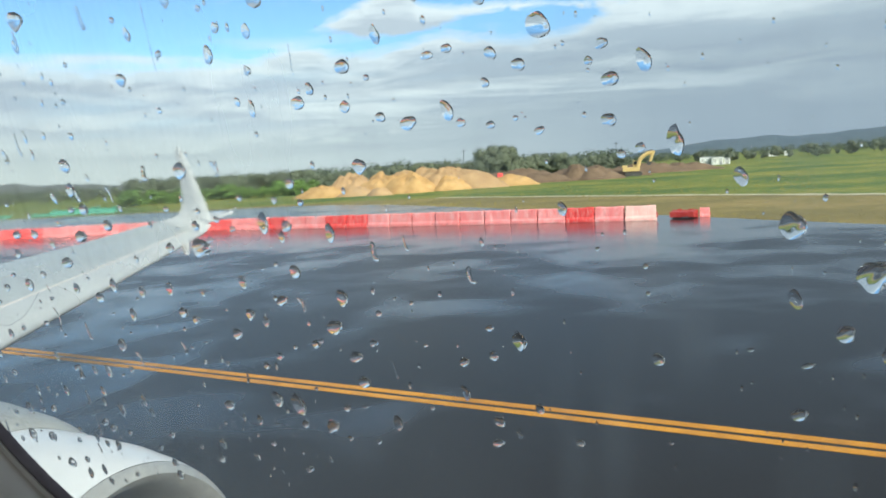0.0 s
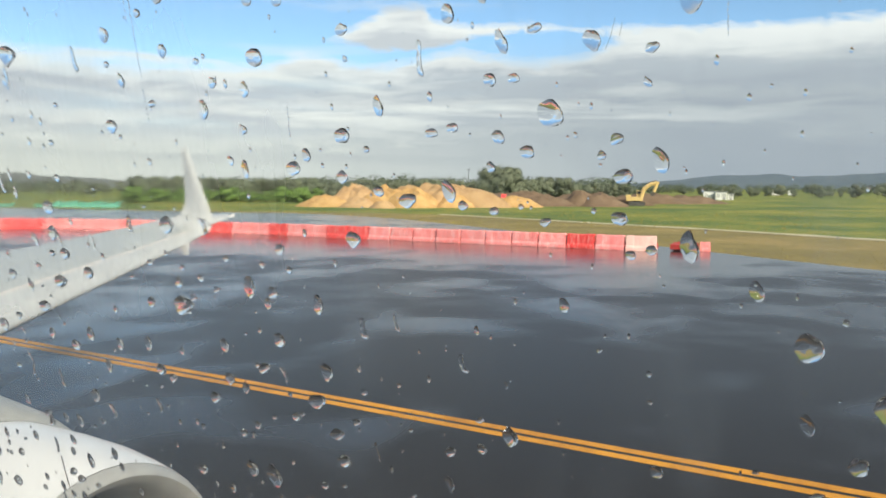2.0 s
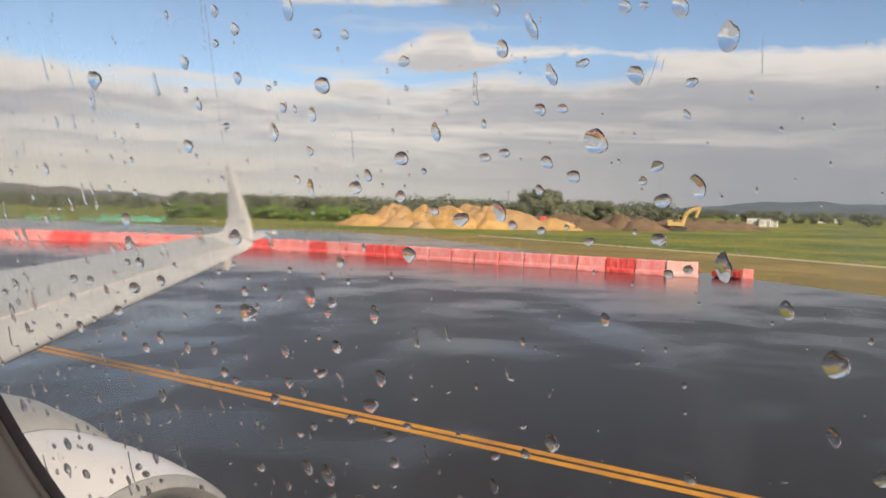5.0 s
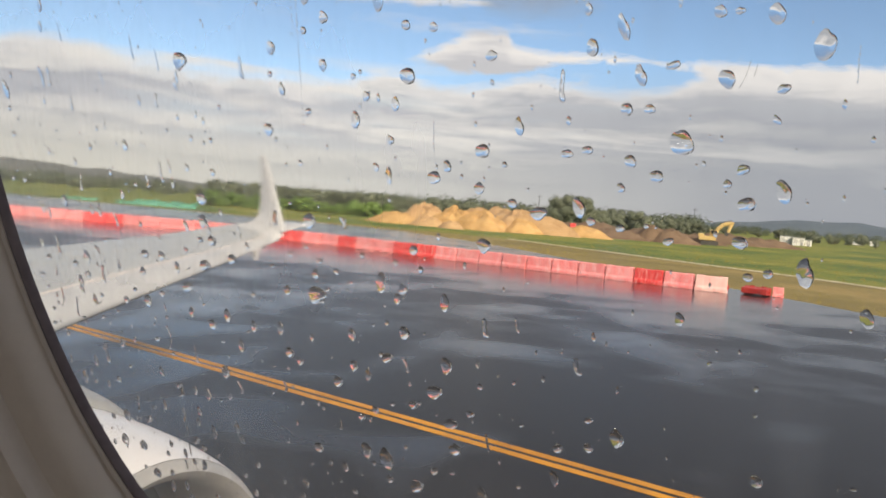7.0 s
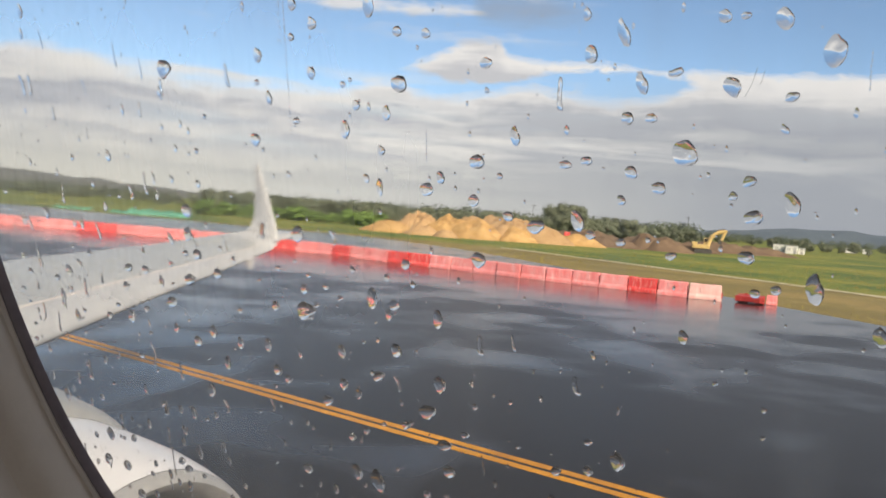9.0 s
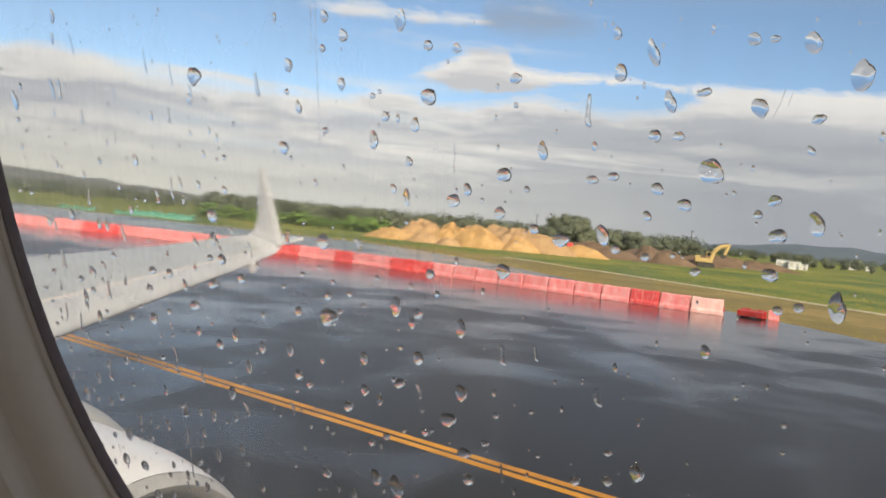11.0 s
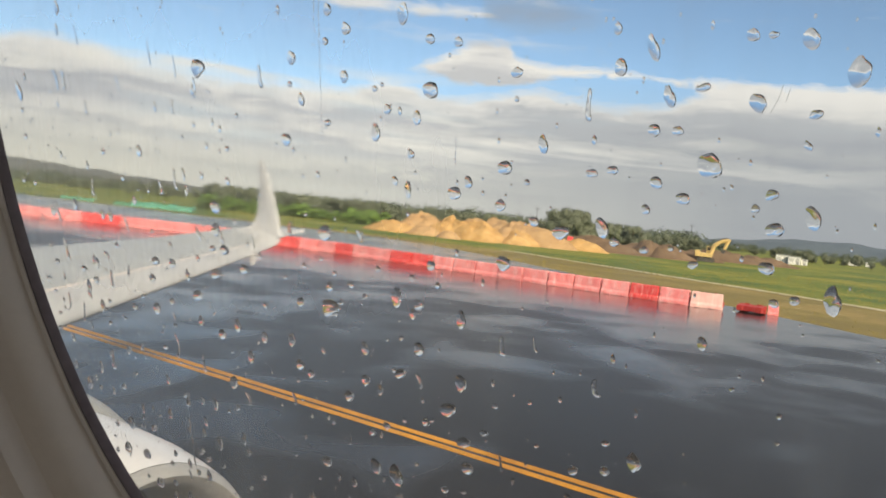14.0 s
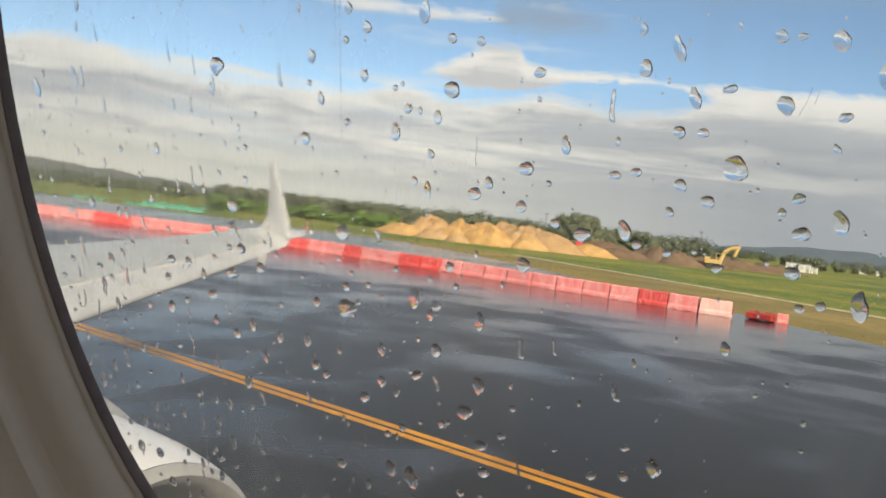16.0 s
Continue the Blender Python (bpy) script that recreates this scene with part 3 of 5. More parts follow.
# edge of the paved area: it runs away at forty-five degrees and bends back along the far taxiway
EDGE = [(34.5, 20.5), (26.5, 27.0), (15.0, 37.5), (0.0, 49.4), (-9.0, 57.5), (-30.0, 75.6), (-45.3, 88.6), (-52.1, 93.5), (-59.0, 97.5), (-66.0, 100.9), (-75.0, 103.0), (-86.0, 101.4), (-130.0, 99.5), (-240.0, 97.0), (-420.0, 90.0)]


def uneven(points, step=1.2, amount=0.12):
    out = []
    for (x0, y0), (x1, y1) in zip(points, points[1:]):
        k = max(1, int(math.hypot(x1 - x0, y1 - y0) / step))
        for i in range(k):
            x, y = x0 + (x1 - x0) * i / k, y0 + (y1 - y0) * i / k
            out.append((x + amount * noise.noise(Vector((x, y, 0))) * 2, y + amount * noise.noise(Vector((x, y, 9))) * 2))
    return out + [points[-1]]


paved = uneven(EDGE[:12]) + EDGE[12:] + [(-420, -300), (300, -300), (300, 45), (36, 39), (33.5, 37.5)]
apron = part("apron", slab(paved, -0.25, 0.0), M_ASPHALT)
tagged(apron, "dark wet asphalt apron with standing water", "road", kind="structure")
# dry verge between the paving and the pale track
verge = uneven([(33, 37.5), (24, 50), (14, 66), (-2, 78), (-10, 83.5), (-30, 96.2), (-50, 108.5), (-62, 112), (-74, 110), (-90, 106), (-120, 103), (-160, 101)], 3, 0.4) + [(-160, 94), (-90, 96), (-66, 94), (-30, 68), (0, 46), (26, 25), (31, 25)]
tagged(part("verge", slab(verge, -0.30, -0.025), M_BROWN), "strip of brown dry grass beside the asphalt", "ground", kind="structure")

tagged(part("track", slab(uneven([(18, 63.5), (-2, 78.6), (-10, 84.2), (-30, 96.8), (-54, 111.0)], 2, 0.3) + uneven([(-54, 112.4), (-30, 98.4), (-10, 85.9), (-2, 80.3), (18, 65.3)], 2, 0.3), -0.3, -0.018), M_TRACK), "pale gravel track across the grass", "ground", kind="structure")

# painted lines: a double yellow edge line and two broad bars behind
LINE = [(60.0 - 2.0 * i, 12.45 - 0.112 * (60.0 - 2.0 * i) + 0.00035 * max(0.0, 60.0 - 2.0 * i - 20) ** 2) for i in range(100)]
for k, off in enumerate((-0.165, 0.165)):
    pts = [(x, y + off) for x, y in LINE]
    tagged(part("painted_line", ribbon(pts, 0.205, -0.02, 0.004), M_YELLOW), "yellow painted line on wet asphalt, one of a pair", "painted line", "double yellow line", "structure")
tagged(part("painted_bar", slab([(-29.6, 16.2), (-28.5, 16.1), (-28.6, 19.2), (-27.4, 21.0), (-28.3, 21.5), (-29.7, 19.4)], -0.02, 0.004), M_YELLOW), "bent broad yellow bar painted on wet asphalt", "painted mark", kind="structure")
tagged(part("painted_bar", slab([(-48.2, 18.2), (-47.2, 18.1), (-47.3, 24.5), (-48.4, 24.6)], -0.02, 0.004), M_YELLOW), "broad yellow bar painted across wet asphalt", "painted mark", kind="structure")


def puddle(x, y, rx, ry, seed, tint):
    pts = []
    for i in range(40):
        a = 2 * math.pi * i / 40
        k = 1 + 0.35 * noise.noise(Vector((math.cos(a) * 1.3, math.sin(a) * 1.3, seed)))
        pts.append((x + rx * k * math.cos(a), y + ry * k * math.sin(a)))
    tagged(part("puddle", slab(pts, -0.02, 0.0045), tint), "shallow brown muddy puddle on the asphalt", "puddle", "puddles on the apron", "structure")


for i, (x, y, rx, ry) in enumerate([(15.0, 16.6, 1.0, 0.35), (18.3, 13.4, 1.5, 0.5), (14.0, 17.6, 1.6, 0.3), (16.5, 15.0, 1.3, 0.25), (33.2, 16.9, 1.1, 0.9)]):
    puddle(x, y, rx, ry, i * 3.7, M_MUD)


# ---- barriers ----
def barrier_parts(tint):
    """One water-filled plastic barrier, 2 m long: stepped profile, ribs, two fork slots, cap and end lugs."""
    body = bmesh.new()
    prof = [(0.26, 0.0), (0.26, 0.20), (0.20, 0.34), (0.185, 0.92), (0.15, 0.98)]
    half = [Vector((0, -y, z)) for y, z in prof] + [Vector((0, y, z)) for y, z in reversed(prof)]
    stations = [-0.99, -0.97, -0.50, -0.46, -0.02, 0.02, 0.46, 0.50, 0.97, 0.99]
    inset = [0.03, 0.0, 0.0, 0.03, 0.03, 0.03, 0.03, 0.0, 0.0, 0.03]
    loops = []
    for x, d in zip(stations, inset):
        loops.append([Vector((x * (1 - (0.055 * p.z if abs(x) > 0.8 else 0)), p.y * (1 - d / 0.2 * 0.5), p.z * (1 - (0.02 if d else 0)))) for p in half])
    loft(loops, bm=body)
    for x in (-0.45, 0.45):
        box(0.34, 0.60, 0.10, (x, 0, 0.07), 0.01, body)
    for x in (-0.68, -0.24, 0.24, 0.68):
        box(0.10, 0.395, 0.30, (x, 0, 0.62), 0.012, body)
    return mesh_of("barrier_body", body, tint), mesh_of("barrier_cap", tube((0, 0, 0.965), (0, 0, 1.01), 0.07, 0.06, 14), M_DARKRED), mesh_of("barrier_lug", box(0.08, 0.14, 0.34, (0, 0, 0.36), 0.02), M_DARKRED)


BARRIERS = {k: barrier_parts(m) for k, m in (("red", M_RED), ("pink", M_PINK), ("pale", M_PALE), ("dark", M_DARKRED))}
TINT_WORDS = {"red": "bright red plastic road barrier, rain-wet, on asphalt", "pink": "faded pink-red plastic road barrier on wet asphalt", "pale": "pale pink plastic road barrier on wet asphalt", "dark": "deep red plastic barrier lying at the asphalt edge"}


def barrier(tint, m):
    body, cap, lug = BARRIERS[tint]
    e = empty("road_barrier", m, TINT_WORDS[tint], "barrier", "row of plastic barriers")
    share("body", body, Matrix(), e)
    share("filler_cap", cap, Matrix.Translation((0.5, 0, 0)), e)
    for x in (-1.02, 1.02):
        share("end_lug", lug, Matrix.Translation((x, 0, 0)), e)
    return e


# the row bends gently away from the apron; counted from its near end backwards
def row_point(s):
    """Point and heading on the row, s metres from its near end."""
    x = -9.9 - s * 0.985
    y = 53.9 + 0.075 * s if s < 34 else 53.9 + 0.075 * 34 + 0.05 * (s - 34) - 0.0068 * (s - 34) ** 2
    return x, y


RUNS = [("pale", 1), ("pink", 1), ("red", 1), ("pink", 8), ("red", 2), ("pink", 2), ("red", 1), ("pink", 2), ("red", 2), ("pink", 8), ("red", 2), ("pink", 18)]
TONES = [tone for tone, count in RUNS for _ in range(count)]
for i, tone in enumerate(TONES):
    s = 0.65 + 2.08 * i
    (x, y), (xa, ya), (xb, yb) = row_point(s), row_point(s - 1.0), row_point(s + 1.0)
    turn = math.degrees(math.atan2(ya - yb, xa - xb)) + random.uniform(-2.5, 2.5)
    barrier(tone, pose(x, y + random.uniform(-0.05, 0.05), 0, 0, 0, turn + (8 if i < 1 else 0)))
fallen = barrier("dark", pose(-8.0, 55.6, 0.26, 90, 0, -6) @ Matrix.Diagonal((0.82, 1, 1, 1)))
tagged(fallen, "deep red plastic barrier tipped on its side", "barrier")
# pink block added to imitate the lit end of the tipped barrier
lit_end = barrier("pink", pose(-6.8, 55.6, 0, 0, 0, 4) @ Matrix.Diagonal((0.32, 0.9, 0.62, 1)))
tagged(lit_end, "short pink block for the lit end of the tipped barrier", "barrier")


# ---- earth heaps, site things ----
def heap(name, x, y, rx, ry, h, seed, material, label, category="sand heap", group="heaps of sand", peak=1.75, turn=0.0):
    bm = bmesh.new()
    rings, seg = 18, 60
    z0 = ground_height(x, y)
    grid = []
    for r in range(rings + 1):
        t = r / rings
        ring = []
        for i in range(seg):
            a = 2 * math.pi * i / seg
            k = t * (1 + 0.22 * noise.noise(Vector((math.cos(a) * 1.5, math.sin(a) * 1.5, seed))))
            px, py = rx * k * math.cos(a), ry * k * math.sin(a)
            z = h * max(0.0, 1 - t ** peak) ** 1.15
            z += h * 0.30 * (1 - t * t) * noise.noise(Vector((px * 0.42, py * 0.42, seed))) + h * 0.16 * (1 - t * t) * noise.noise(Vector((px * 1.3, py * 1.3, seed + 5)))
            z -= 0.16 * h * (1 - t) * t * 2.4 * abs(noise.noise(Vector((a * 3.2, t * 1.2, seed + 11))))
            ring.append(bm.verts.new((px, py, max(z, -0.15) - (0.3 if r == rings else 0))))
        grid.append(ring)
    for a, b in zip(grid, grid[1:]):
        for i in range(seg):
            j = (i + 1) % seg
            bm.faces.new((a[i], a[j], b[j], b[i]))
    bmesh.ops.remove_doubles(bm, verts=bm.verts[:], dist=0.001)
    bmesh.ops.recalc_face_normals(bm, faces=bm.faces[:])
    ob = part(name, bm, material, smooth=True)
    ob.matrix_basis = pose(x, y, z0, 0, 0, turn)
    return tagged(ob, label, category, group)


OCHRE, DULL = "steep heap of ochre yellow sand on the grass", "heap of brown sand with a rounded crest"
for i, (x, y, rx, ry, h, mat, lab) in enumerate([
        (-96.5, 144.5, 6.0, 5.0, 2.3, M_SAND, OCHRE), (-93.5, 149.5, 6.2, 5.0, 4.5, M_SAND2, DULL), (-84.5, 148.0, 5.4, 4.6, 4.2, M_SAND, OCHRE),
        (-88.0, 143.0, 4.0, 3.4, 2.0, M_SAND2, DULL), (-78.0, 147.5, 5.2, 4.4, 3.9, M_SAND, OCHRE), (-74.5, 155.5, 7.0, 5.5, 4.4, M_SAND2, DULL),
        (-80.0, 139.0, 2.4, 2.2, 1.5, M_SAND2, DULL), (-71.5, 152.0, 4.6, 4.0, 2.6, M_SAND, OCHRE), (-66.5, 158.0, 3.6, 3.2, 2.2, M_SAND, OCHRE),
        (-62.5, 163.0, 5.4, 4.2, 2.3, M_SAND, OCHRE)]):
    heap("sand_heap", x, y, rx * 1.22, ry * 1.15, h, 3.1 * i + 1, mat, lab)
heap("sand_bank", -84.0, 153.5, 11.0, 4.5, 3.5, 77.0, M_SAND, "broad bank of ochre sand with a broken crest", peak=3.2, turn=-20)
heap("sand_bank", -77.5, 158.5, 17.0, 6.0, 4.3, 71.0, M_SAND2, "long bank of brown sand with a level crest", peak=3.6, turn=-12)
SOILWORD = "long low bank of dark bare soil"
for i, (x, y, rx, ry, h) in enumerate([(-68, 184, 12, 6, 3.0), (-56, 186, 9, 6, 2.4), (-49, 177, 8.0, 5, 2.7), (-60, 174, 9, 4, 2.0), (-52, 176, 5, 4, 3.2), (-38, 222, 10, 5, 1.9), (-55, 193, 16, 5, 2.2), (-47, 214, 13, 5, 2.5), (-76, 186, 14, 5, 2.2)]):
    heap("soil_bank", x, y, rx, ry, h, 40 + 2.3 * i, M_SOIL, SOILWORD, "soil heap", "banks of dark soil", 2.2)


def excavator(x, y, turn):
    e = empty("excavator", pose(x, y, ground_height(x, y), 0, 0, turn), "yellow tracked excavator with its arm raised", "excavator")
    for s in (-1.2, 1.2):
        bm = bmesh.new()
        outline = [(-1.9 + 0.45 - 0.45 * math.sin(a), 0.45 - 0.45 * math.cos(a)) for a in [math.pi * i / 8 for i in range(9)]]
        outline += [(1.9 - 0.45 + 0.45 * math.sin(a), 0.45 + 0.45 * math.cos(a)) for a in [math.pi * i / 8 for i in range(9)]]
        loft([[Vector((px, s + d, pz)) for px, pz in outline] for d in (-0.3, 0.3)], bm=bm)
        part("crawler_track", bm, M_STEEL, e, "black steel crawler track")
    part("turntable", tube((0, 0, 0.85), (0, 0, 1.1), 0.8, 0.8, 20), M_STEEL, e)
    bm = box(3.6, 2.6, 0.9, (-0.5, 0, 1.55), 0.1)
    box(1.1, 2.6, 0.55, (-1.9, 0, 2.2), 0.12, bm)
    part("engine_deck", bm, M_DIGGER, e)
    cab = part("cab", box(1.5, 1.1, 1.5, (0.7, 0.7, 2.7), 0.1), M_DIGGER, e)
    part("cab_window", box(1.3, 1.14, 0.75, (0.72, 0.7, 2.95), 0.04), M_CABGLASS, cab, "dark cab glazing")
    bm = bmesh.new()
    pts = [(0.9, 1.7), (1.5, 3.7), (2.7, 4.75), (4.3, 5.15)]
    for (xa, za), (xb, zb) in zip(pts, pts[1:]):
        tube((xa, -0.3, za), (xb, -0.3, zb), 0.46, 0.42, 8, bm)
    part("boom", bm, M_DIGGER, e)
    bm = tube((4.5, -0.3, 5.45), (3.7, -0.3, 3.1), 0.42, 0.30, 8)
    part("dipper_arm", bm, M_DIGGER, e)
    part("ram", tube((2.5, -0.3, 5.2), (4.3, -0.3, 5.75), 0.11, 0.08, 8), M_STEEL, e)
    bm = loft([[Vector((3.2, yy, 3.2)), Vector((4.0, yy, 3.0)), Vector((3.7, yy, 2.2)), Vector((2.9, yy, 2.4))] for yy in (-0.9, 0.3)])
    part("bucket", bm, M_STEEL, e)


excavator(-43.0, 189.0, 12)


def site_cabin(x, y, turn, l, d, h, windows, label):
    e = empty("site_cabin", pose(x, y, ground_height(x, y), 0, 0, turn), label, "cabin", "site cabins")
    part("wall", box(l, d, h, (0, 0, h / 2), 0.04), M_WALLWHITE, e)
    part("roof", box(l + 0.3, d + 0.3, 0.22, (0, 0, h + 0.11), 0.05), M_ROOF, e, "grey sheet roof")
    for i in range(windows):
        wx = -l / 2 + l * (i + 0.5) / windows
        w = part("window", box(1.0, 0.08, 0.9, (wx, -d / 2 - 0.02, h * 0.58), 0.02), M_ROOF, e)
        part("pane", box(0.84, 0.04, 0.74, (wx, -d / 2 - 0.06, h * 0.58)), M_BLIND, w)
    part("door", box(0.9, 0.08, 2.0, (l / 2 - 0.8, -d / 2 - 0.02, 1.05), 0.02), M_ROOF, e)


site_cabin(-43.6, 296.0, 8, 4.0, 2.5, 2.7, 2, "white site cabin with a grey roof on the field")
site_cabin(-39.6, 294.5, 6, 3.6, 2.5, 2.5, 2, "white site cabin with a grey roof on the field")
site_cabin(-36.9, 297.0, 4, 1.9, 2.2, 1.9, 1, "low grey-white site cabin beside the taller ones")
site_cabin(-37.4, 480.0, 4, 5.0, 2.5, 2.6, 1, "small white cabin far across the field")
site_cabin(-30.5, 490.0, 4, 4.0, 2.5, 2.4, 1, "small white cabin far across the field")


def mast(x, y, h):
    e = empty("mast", pose(x, y, ground_height(x, y)), "slender dark utility pole behind the heaps", "pole", "utility poles")
    part("pole", tube((0, 0, -0.2), (0.35, 0, h), 0.16, 0.09, 8), M_STEEL, e)
    part("crossarm", box(2.2, 0.15, 0.15, (0.33, 0, h - 0.8), 0.02), M_STEEL, e)


mast(-94.0, 371.0, 12.0)
mast(-150.0, 330.0, 12.0)


def net_fence():
    e = empty("net_fence", pose(0, 0, 0), "sagging turquoise safety net on posts in the grass", "fence")
    pts = [(-215 + 5.2 * i, 103.5 + 0.10 * 5.2 * i) for i in range(11, 19)]
    for i, ((xa, ya), (xb, yb)) in enumerate(zip(pts, pts[1:])):
        if i == 2:
            continue
        bm = bmesh.new()
        cols = []
        for k in range(9):
            t = k / 8
            x, y = xa + (xb - xa) * t, ya + (yb - ya) * t
            z = ground_height(x, y)
            top = (0.85 if i < 4 else 1.35) - 0.45 * math.sin(math.pi * t) * random.uniform(0.6, 1.2)
            off = 0.25 * math.sin(k * 2.1 + i)
            cols.append([Vector((x, y + off, z - 0.05)), Vector((x, y + off * 0.5 + 0.1, z + top * 0.5)), Vector((x, y, z + top)), Vector((x, y + 0.04, z + top)), Vector((x, y + 0.04 + off, z - 0.05))])
        loft(cols, bm=bm)
        part("net_panel", bm, M_NET, e)
    for x, y in pts:
        z = ground_height(x, y)
        part("post", tube((x, y + 0.1, z - 0.2), (x, y + 0.1, z + 1.8), 0.06, 0.05, 8), M_POST, e, "grey wooden post")


net_fence()


def dumper(x, y, turn):
    e = empty("dumper", pose(x, y, ground_height(x, y), 0, 0, turn), "small orange-red site dumper behind the heaps", "dumper")
    part("chassis", box(3.6, 1.3, 0.35, (0, 0, 0.75), 0.05), M_STEEL, e)
    part("skip", loft([[Vector((-0.1, -0.8, 1.0)), Vector((1.6, -0.8, 1.0)), Vector((1.6, 0.8, 1.0)), Vector((-0.1, 0.8, 1.0))], [Vector((-0.3, -1.05, 1.95)), Vector((2.1, -1.05, 1.85)), Vector((2.1, 1.05, 1.85)), Vector((-0.3, 1.05, 1.95))]]), M_RED, e)
    part("cab", box(1.1, 1.3, 1.7, (-1.1, 0, 1.75), 0.08), M_RED, e)
    for wx in (-1.2, 1.2):
        for wy in (-0.8, 0.8):
            part("wheel", tube((wx, wy - 0.18, 0.5), (wx, wy + 0.18, 0.5), 0.5, 0.5, 18), M_RUBBER, e, "black tyre")


dumper(-66.5, 170.0, 15)


# ---- trees and bushes ----
def leaves(bm, centre, radius, count, size, squash=0.8):
    for _ in range(count):
        while True:
            v = Vector((random.uniform(-1, 1), random.uniform(-1, 1), random.uniform(-1, 1)))
            if 0.25 < v.length < 1:
                break
        p = Vector(centre) + Vector((v.x * radius, v.y * radius, v.z * radius * squash))
        n = (v.normalized() + Vector((random.uniform(-0.25, 0.25), random.uniform(-0.25, 0.25), random.uniform(0.1, 0.5)))).normalized()
        q = n.to_track_quat("Z", "Y").to_matrix() @ Matrix.Rotation(random.uniform(0, 6.28), 3, "Z")
        s = size * random.uniform(0.6, 1.3)
        vs = [bm.verts.new(p + q @ Vector(c)) for c in ((-s, -s * 0.55, 0), (s * 0.8, -s * 0.65, 0.1 * s), (s, s * 0.5, 0), (-s * 0.7, s * 0.7, 0.12 * s))]
        bm.faces.new(vs)


def tree(height, spread, material, label, category, group):
    e = empty("tree" if category == "tree" else "bush", pose(0, 0, 0), label, category, group)
    trunk = bmesh.new()
    stem = height * (0.22 if category == "tree" else 0.12)
    tube((0, 0, -0.3), (0.1, 0.05, stem), height * 0.026, height * 0.018, 8, trunk)
    crown = bmesh.new()
    for i in range(9 if category == "tree" else 7):
        a, r = 2.4 * i, spread * random.uniform(0.25, 0.75)
        z = random.uniform(stem * 1.1, height * 0.82)
        tip = Vector((r * math.cos(a), r * math.sin(a), z))
        tube((0.1, 0.05, stem * random.uniform(0.6, 0.95)), tip, height * 0.011, height * 0.004, 6, trunk)
        leaves(crown, tip, spread * random.uniform(0.34, 0.55), 420, 0.016 * height + 0.03)
    leaves(crown, (0, 0, height * 0.78), spread * 0.42, 500, 0.016 * height + 0.03, 0.9)
    part("trunk", trunk, M_BARK, e)
    part("crown", crown, material, e)
    return e


def polar(az, r):
    a = radians(az)
    return 1.92 - r * math.sin(a), r * math.cos(a)


TREES = [tree(h, s, M_LEAF, "dark green broad tree in the belt behind the site", "tree", "belt of trees") for h, s in ((8, 3.4), (9, 3.2), (7, 3.6), (8, 4.2))]
BUSHES = [tree(h, s, M_BUSH, "dense bright green bush on the meadow", "bush", "thicket of bushes") for h, s in ((5.0, 2.9), (5.6, 2.5), (4.4, 3.0))]
for ob in TREES + BUSHES:
    ob.matrix_basis = pose(-30 - 3 * len(ob.name), -900, -0.06)


def plant(pool, az, r, height, base_height):
    x, y = polar(az, r)
    k = random.randrange(len(pool))
    s = height / base_height[k]
    m = pose(x, y, ground_height(x, y) - 0.05, 0, 0, random.uniform(0, 360)) @ Matrix.Scale(s, 4)
    src = pool[k]
    c = copy_thing(src, m)
    c.matrix_basis = m
    return c


TH, BH = (8, 9, 7, 8), (5.0, 5.6, 4.4)
random.seed(11)
for i in range(80):                      # thicket of bushes
    plant(BUSHES, random.uniform(35.0, 47.0), random.uniform(214, 246), random.uniform(2.0, 4.4), BH)
for i in range(58):                      # grey-green trees behind it
    plant(TREES, random.uniform(34.0, 46.5), random.uniform(252, 300), random.uniform(5.0, 7.4), TH)
for i in range(26):                      # taller dark trees in and behind the thicket
    plant(TREES, random.uniform(38, 47), random.uniform(285, 315), random.uniform(6.0, 8.5), TH)
for i in range(56):                      # belt behind the heaps
    plant(TREES, random.uniform(24, 40), random.uniform(230, 262), random.uniform(4.6, 7.0), TH)
for i in range(12):                      # two taller groups
    plant(TREES, random.uniform(21.4, 23.4), random.uniform(232, 250), random.uniform(8.0, 10.8), TH)
for i in range(14):
    plant(TREES, random.uniform(17.8, 21.0), random.uniform(238, 262), random.uniform(6.0, 8.2), TH)
for i in range(16):
    plant(TREES, random.uniform(13.5, 17.8), random.uniform(250, 290), random.uniform(4.0, 6.2), TH)
for i in range(52):
    plant(TREES, random.uniform(-8, 14.5), random.uniform(370, 470), random.uniform(3.0, 6.4), TH)
for i in range(64):                      # far side of the left-hand fields
    plant(TREES, random.uniform(46, 68), random.uniform(360, 500), random.uniform(3.4, 6.5), TH)


# the first of each kind stands in the belt too
for k, ob in enumerate(TREES + BUSHES):
    x, y = polar((26.5, 30.0, 33.2, 36.4, 37.5, 40.6, 43.4)[k], 246 if k < 4 else 228)
    ob.matrix_basis = pose(x, y, ground_height(x, y) - 0.05, 0, 0, 50 * k) @ Matrix.Scale(0.72 if k < 4 else 0.6, 4)


def woods(az0, az1, r0, r1, h0, h1, count, label):
    bm = bmesh.new()
    for _ in range(count):
        x, y = polar(random.uniform(az0, az1), random.uniform(r0, r1))
        h = random.uniform(h0, h1)
        z = ground_height(x, y)
        leaves(bm, (x, y, z + h * 0.5), h * 0.62, 260, h * 0.042, 0.85)
    return tagged(part("far_woods", bm, M_WOODS), label, "woods", kind="stuff")


woods(-25, 14, 520, 760, 4, 8, 260, "low dark woods far across the field")
woods(48, 80, 520, 800, 5, 9, 300, "low dark woods beyond the left-hand fields")
woods(14, 46, 300, 420, 6, 9, 240, "dark woods behind the belt of trees")


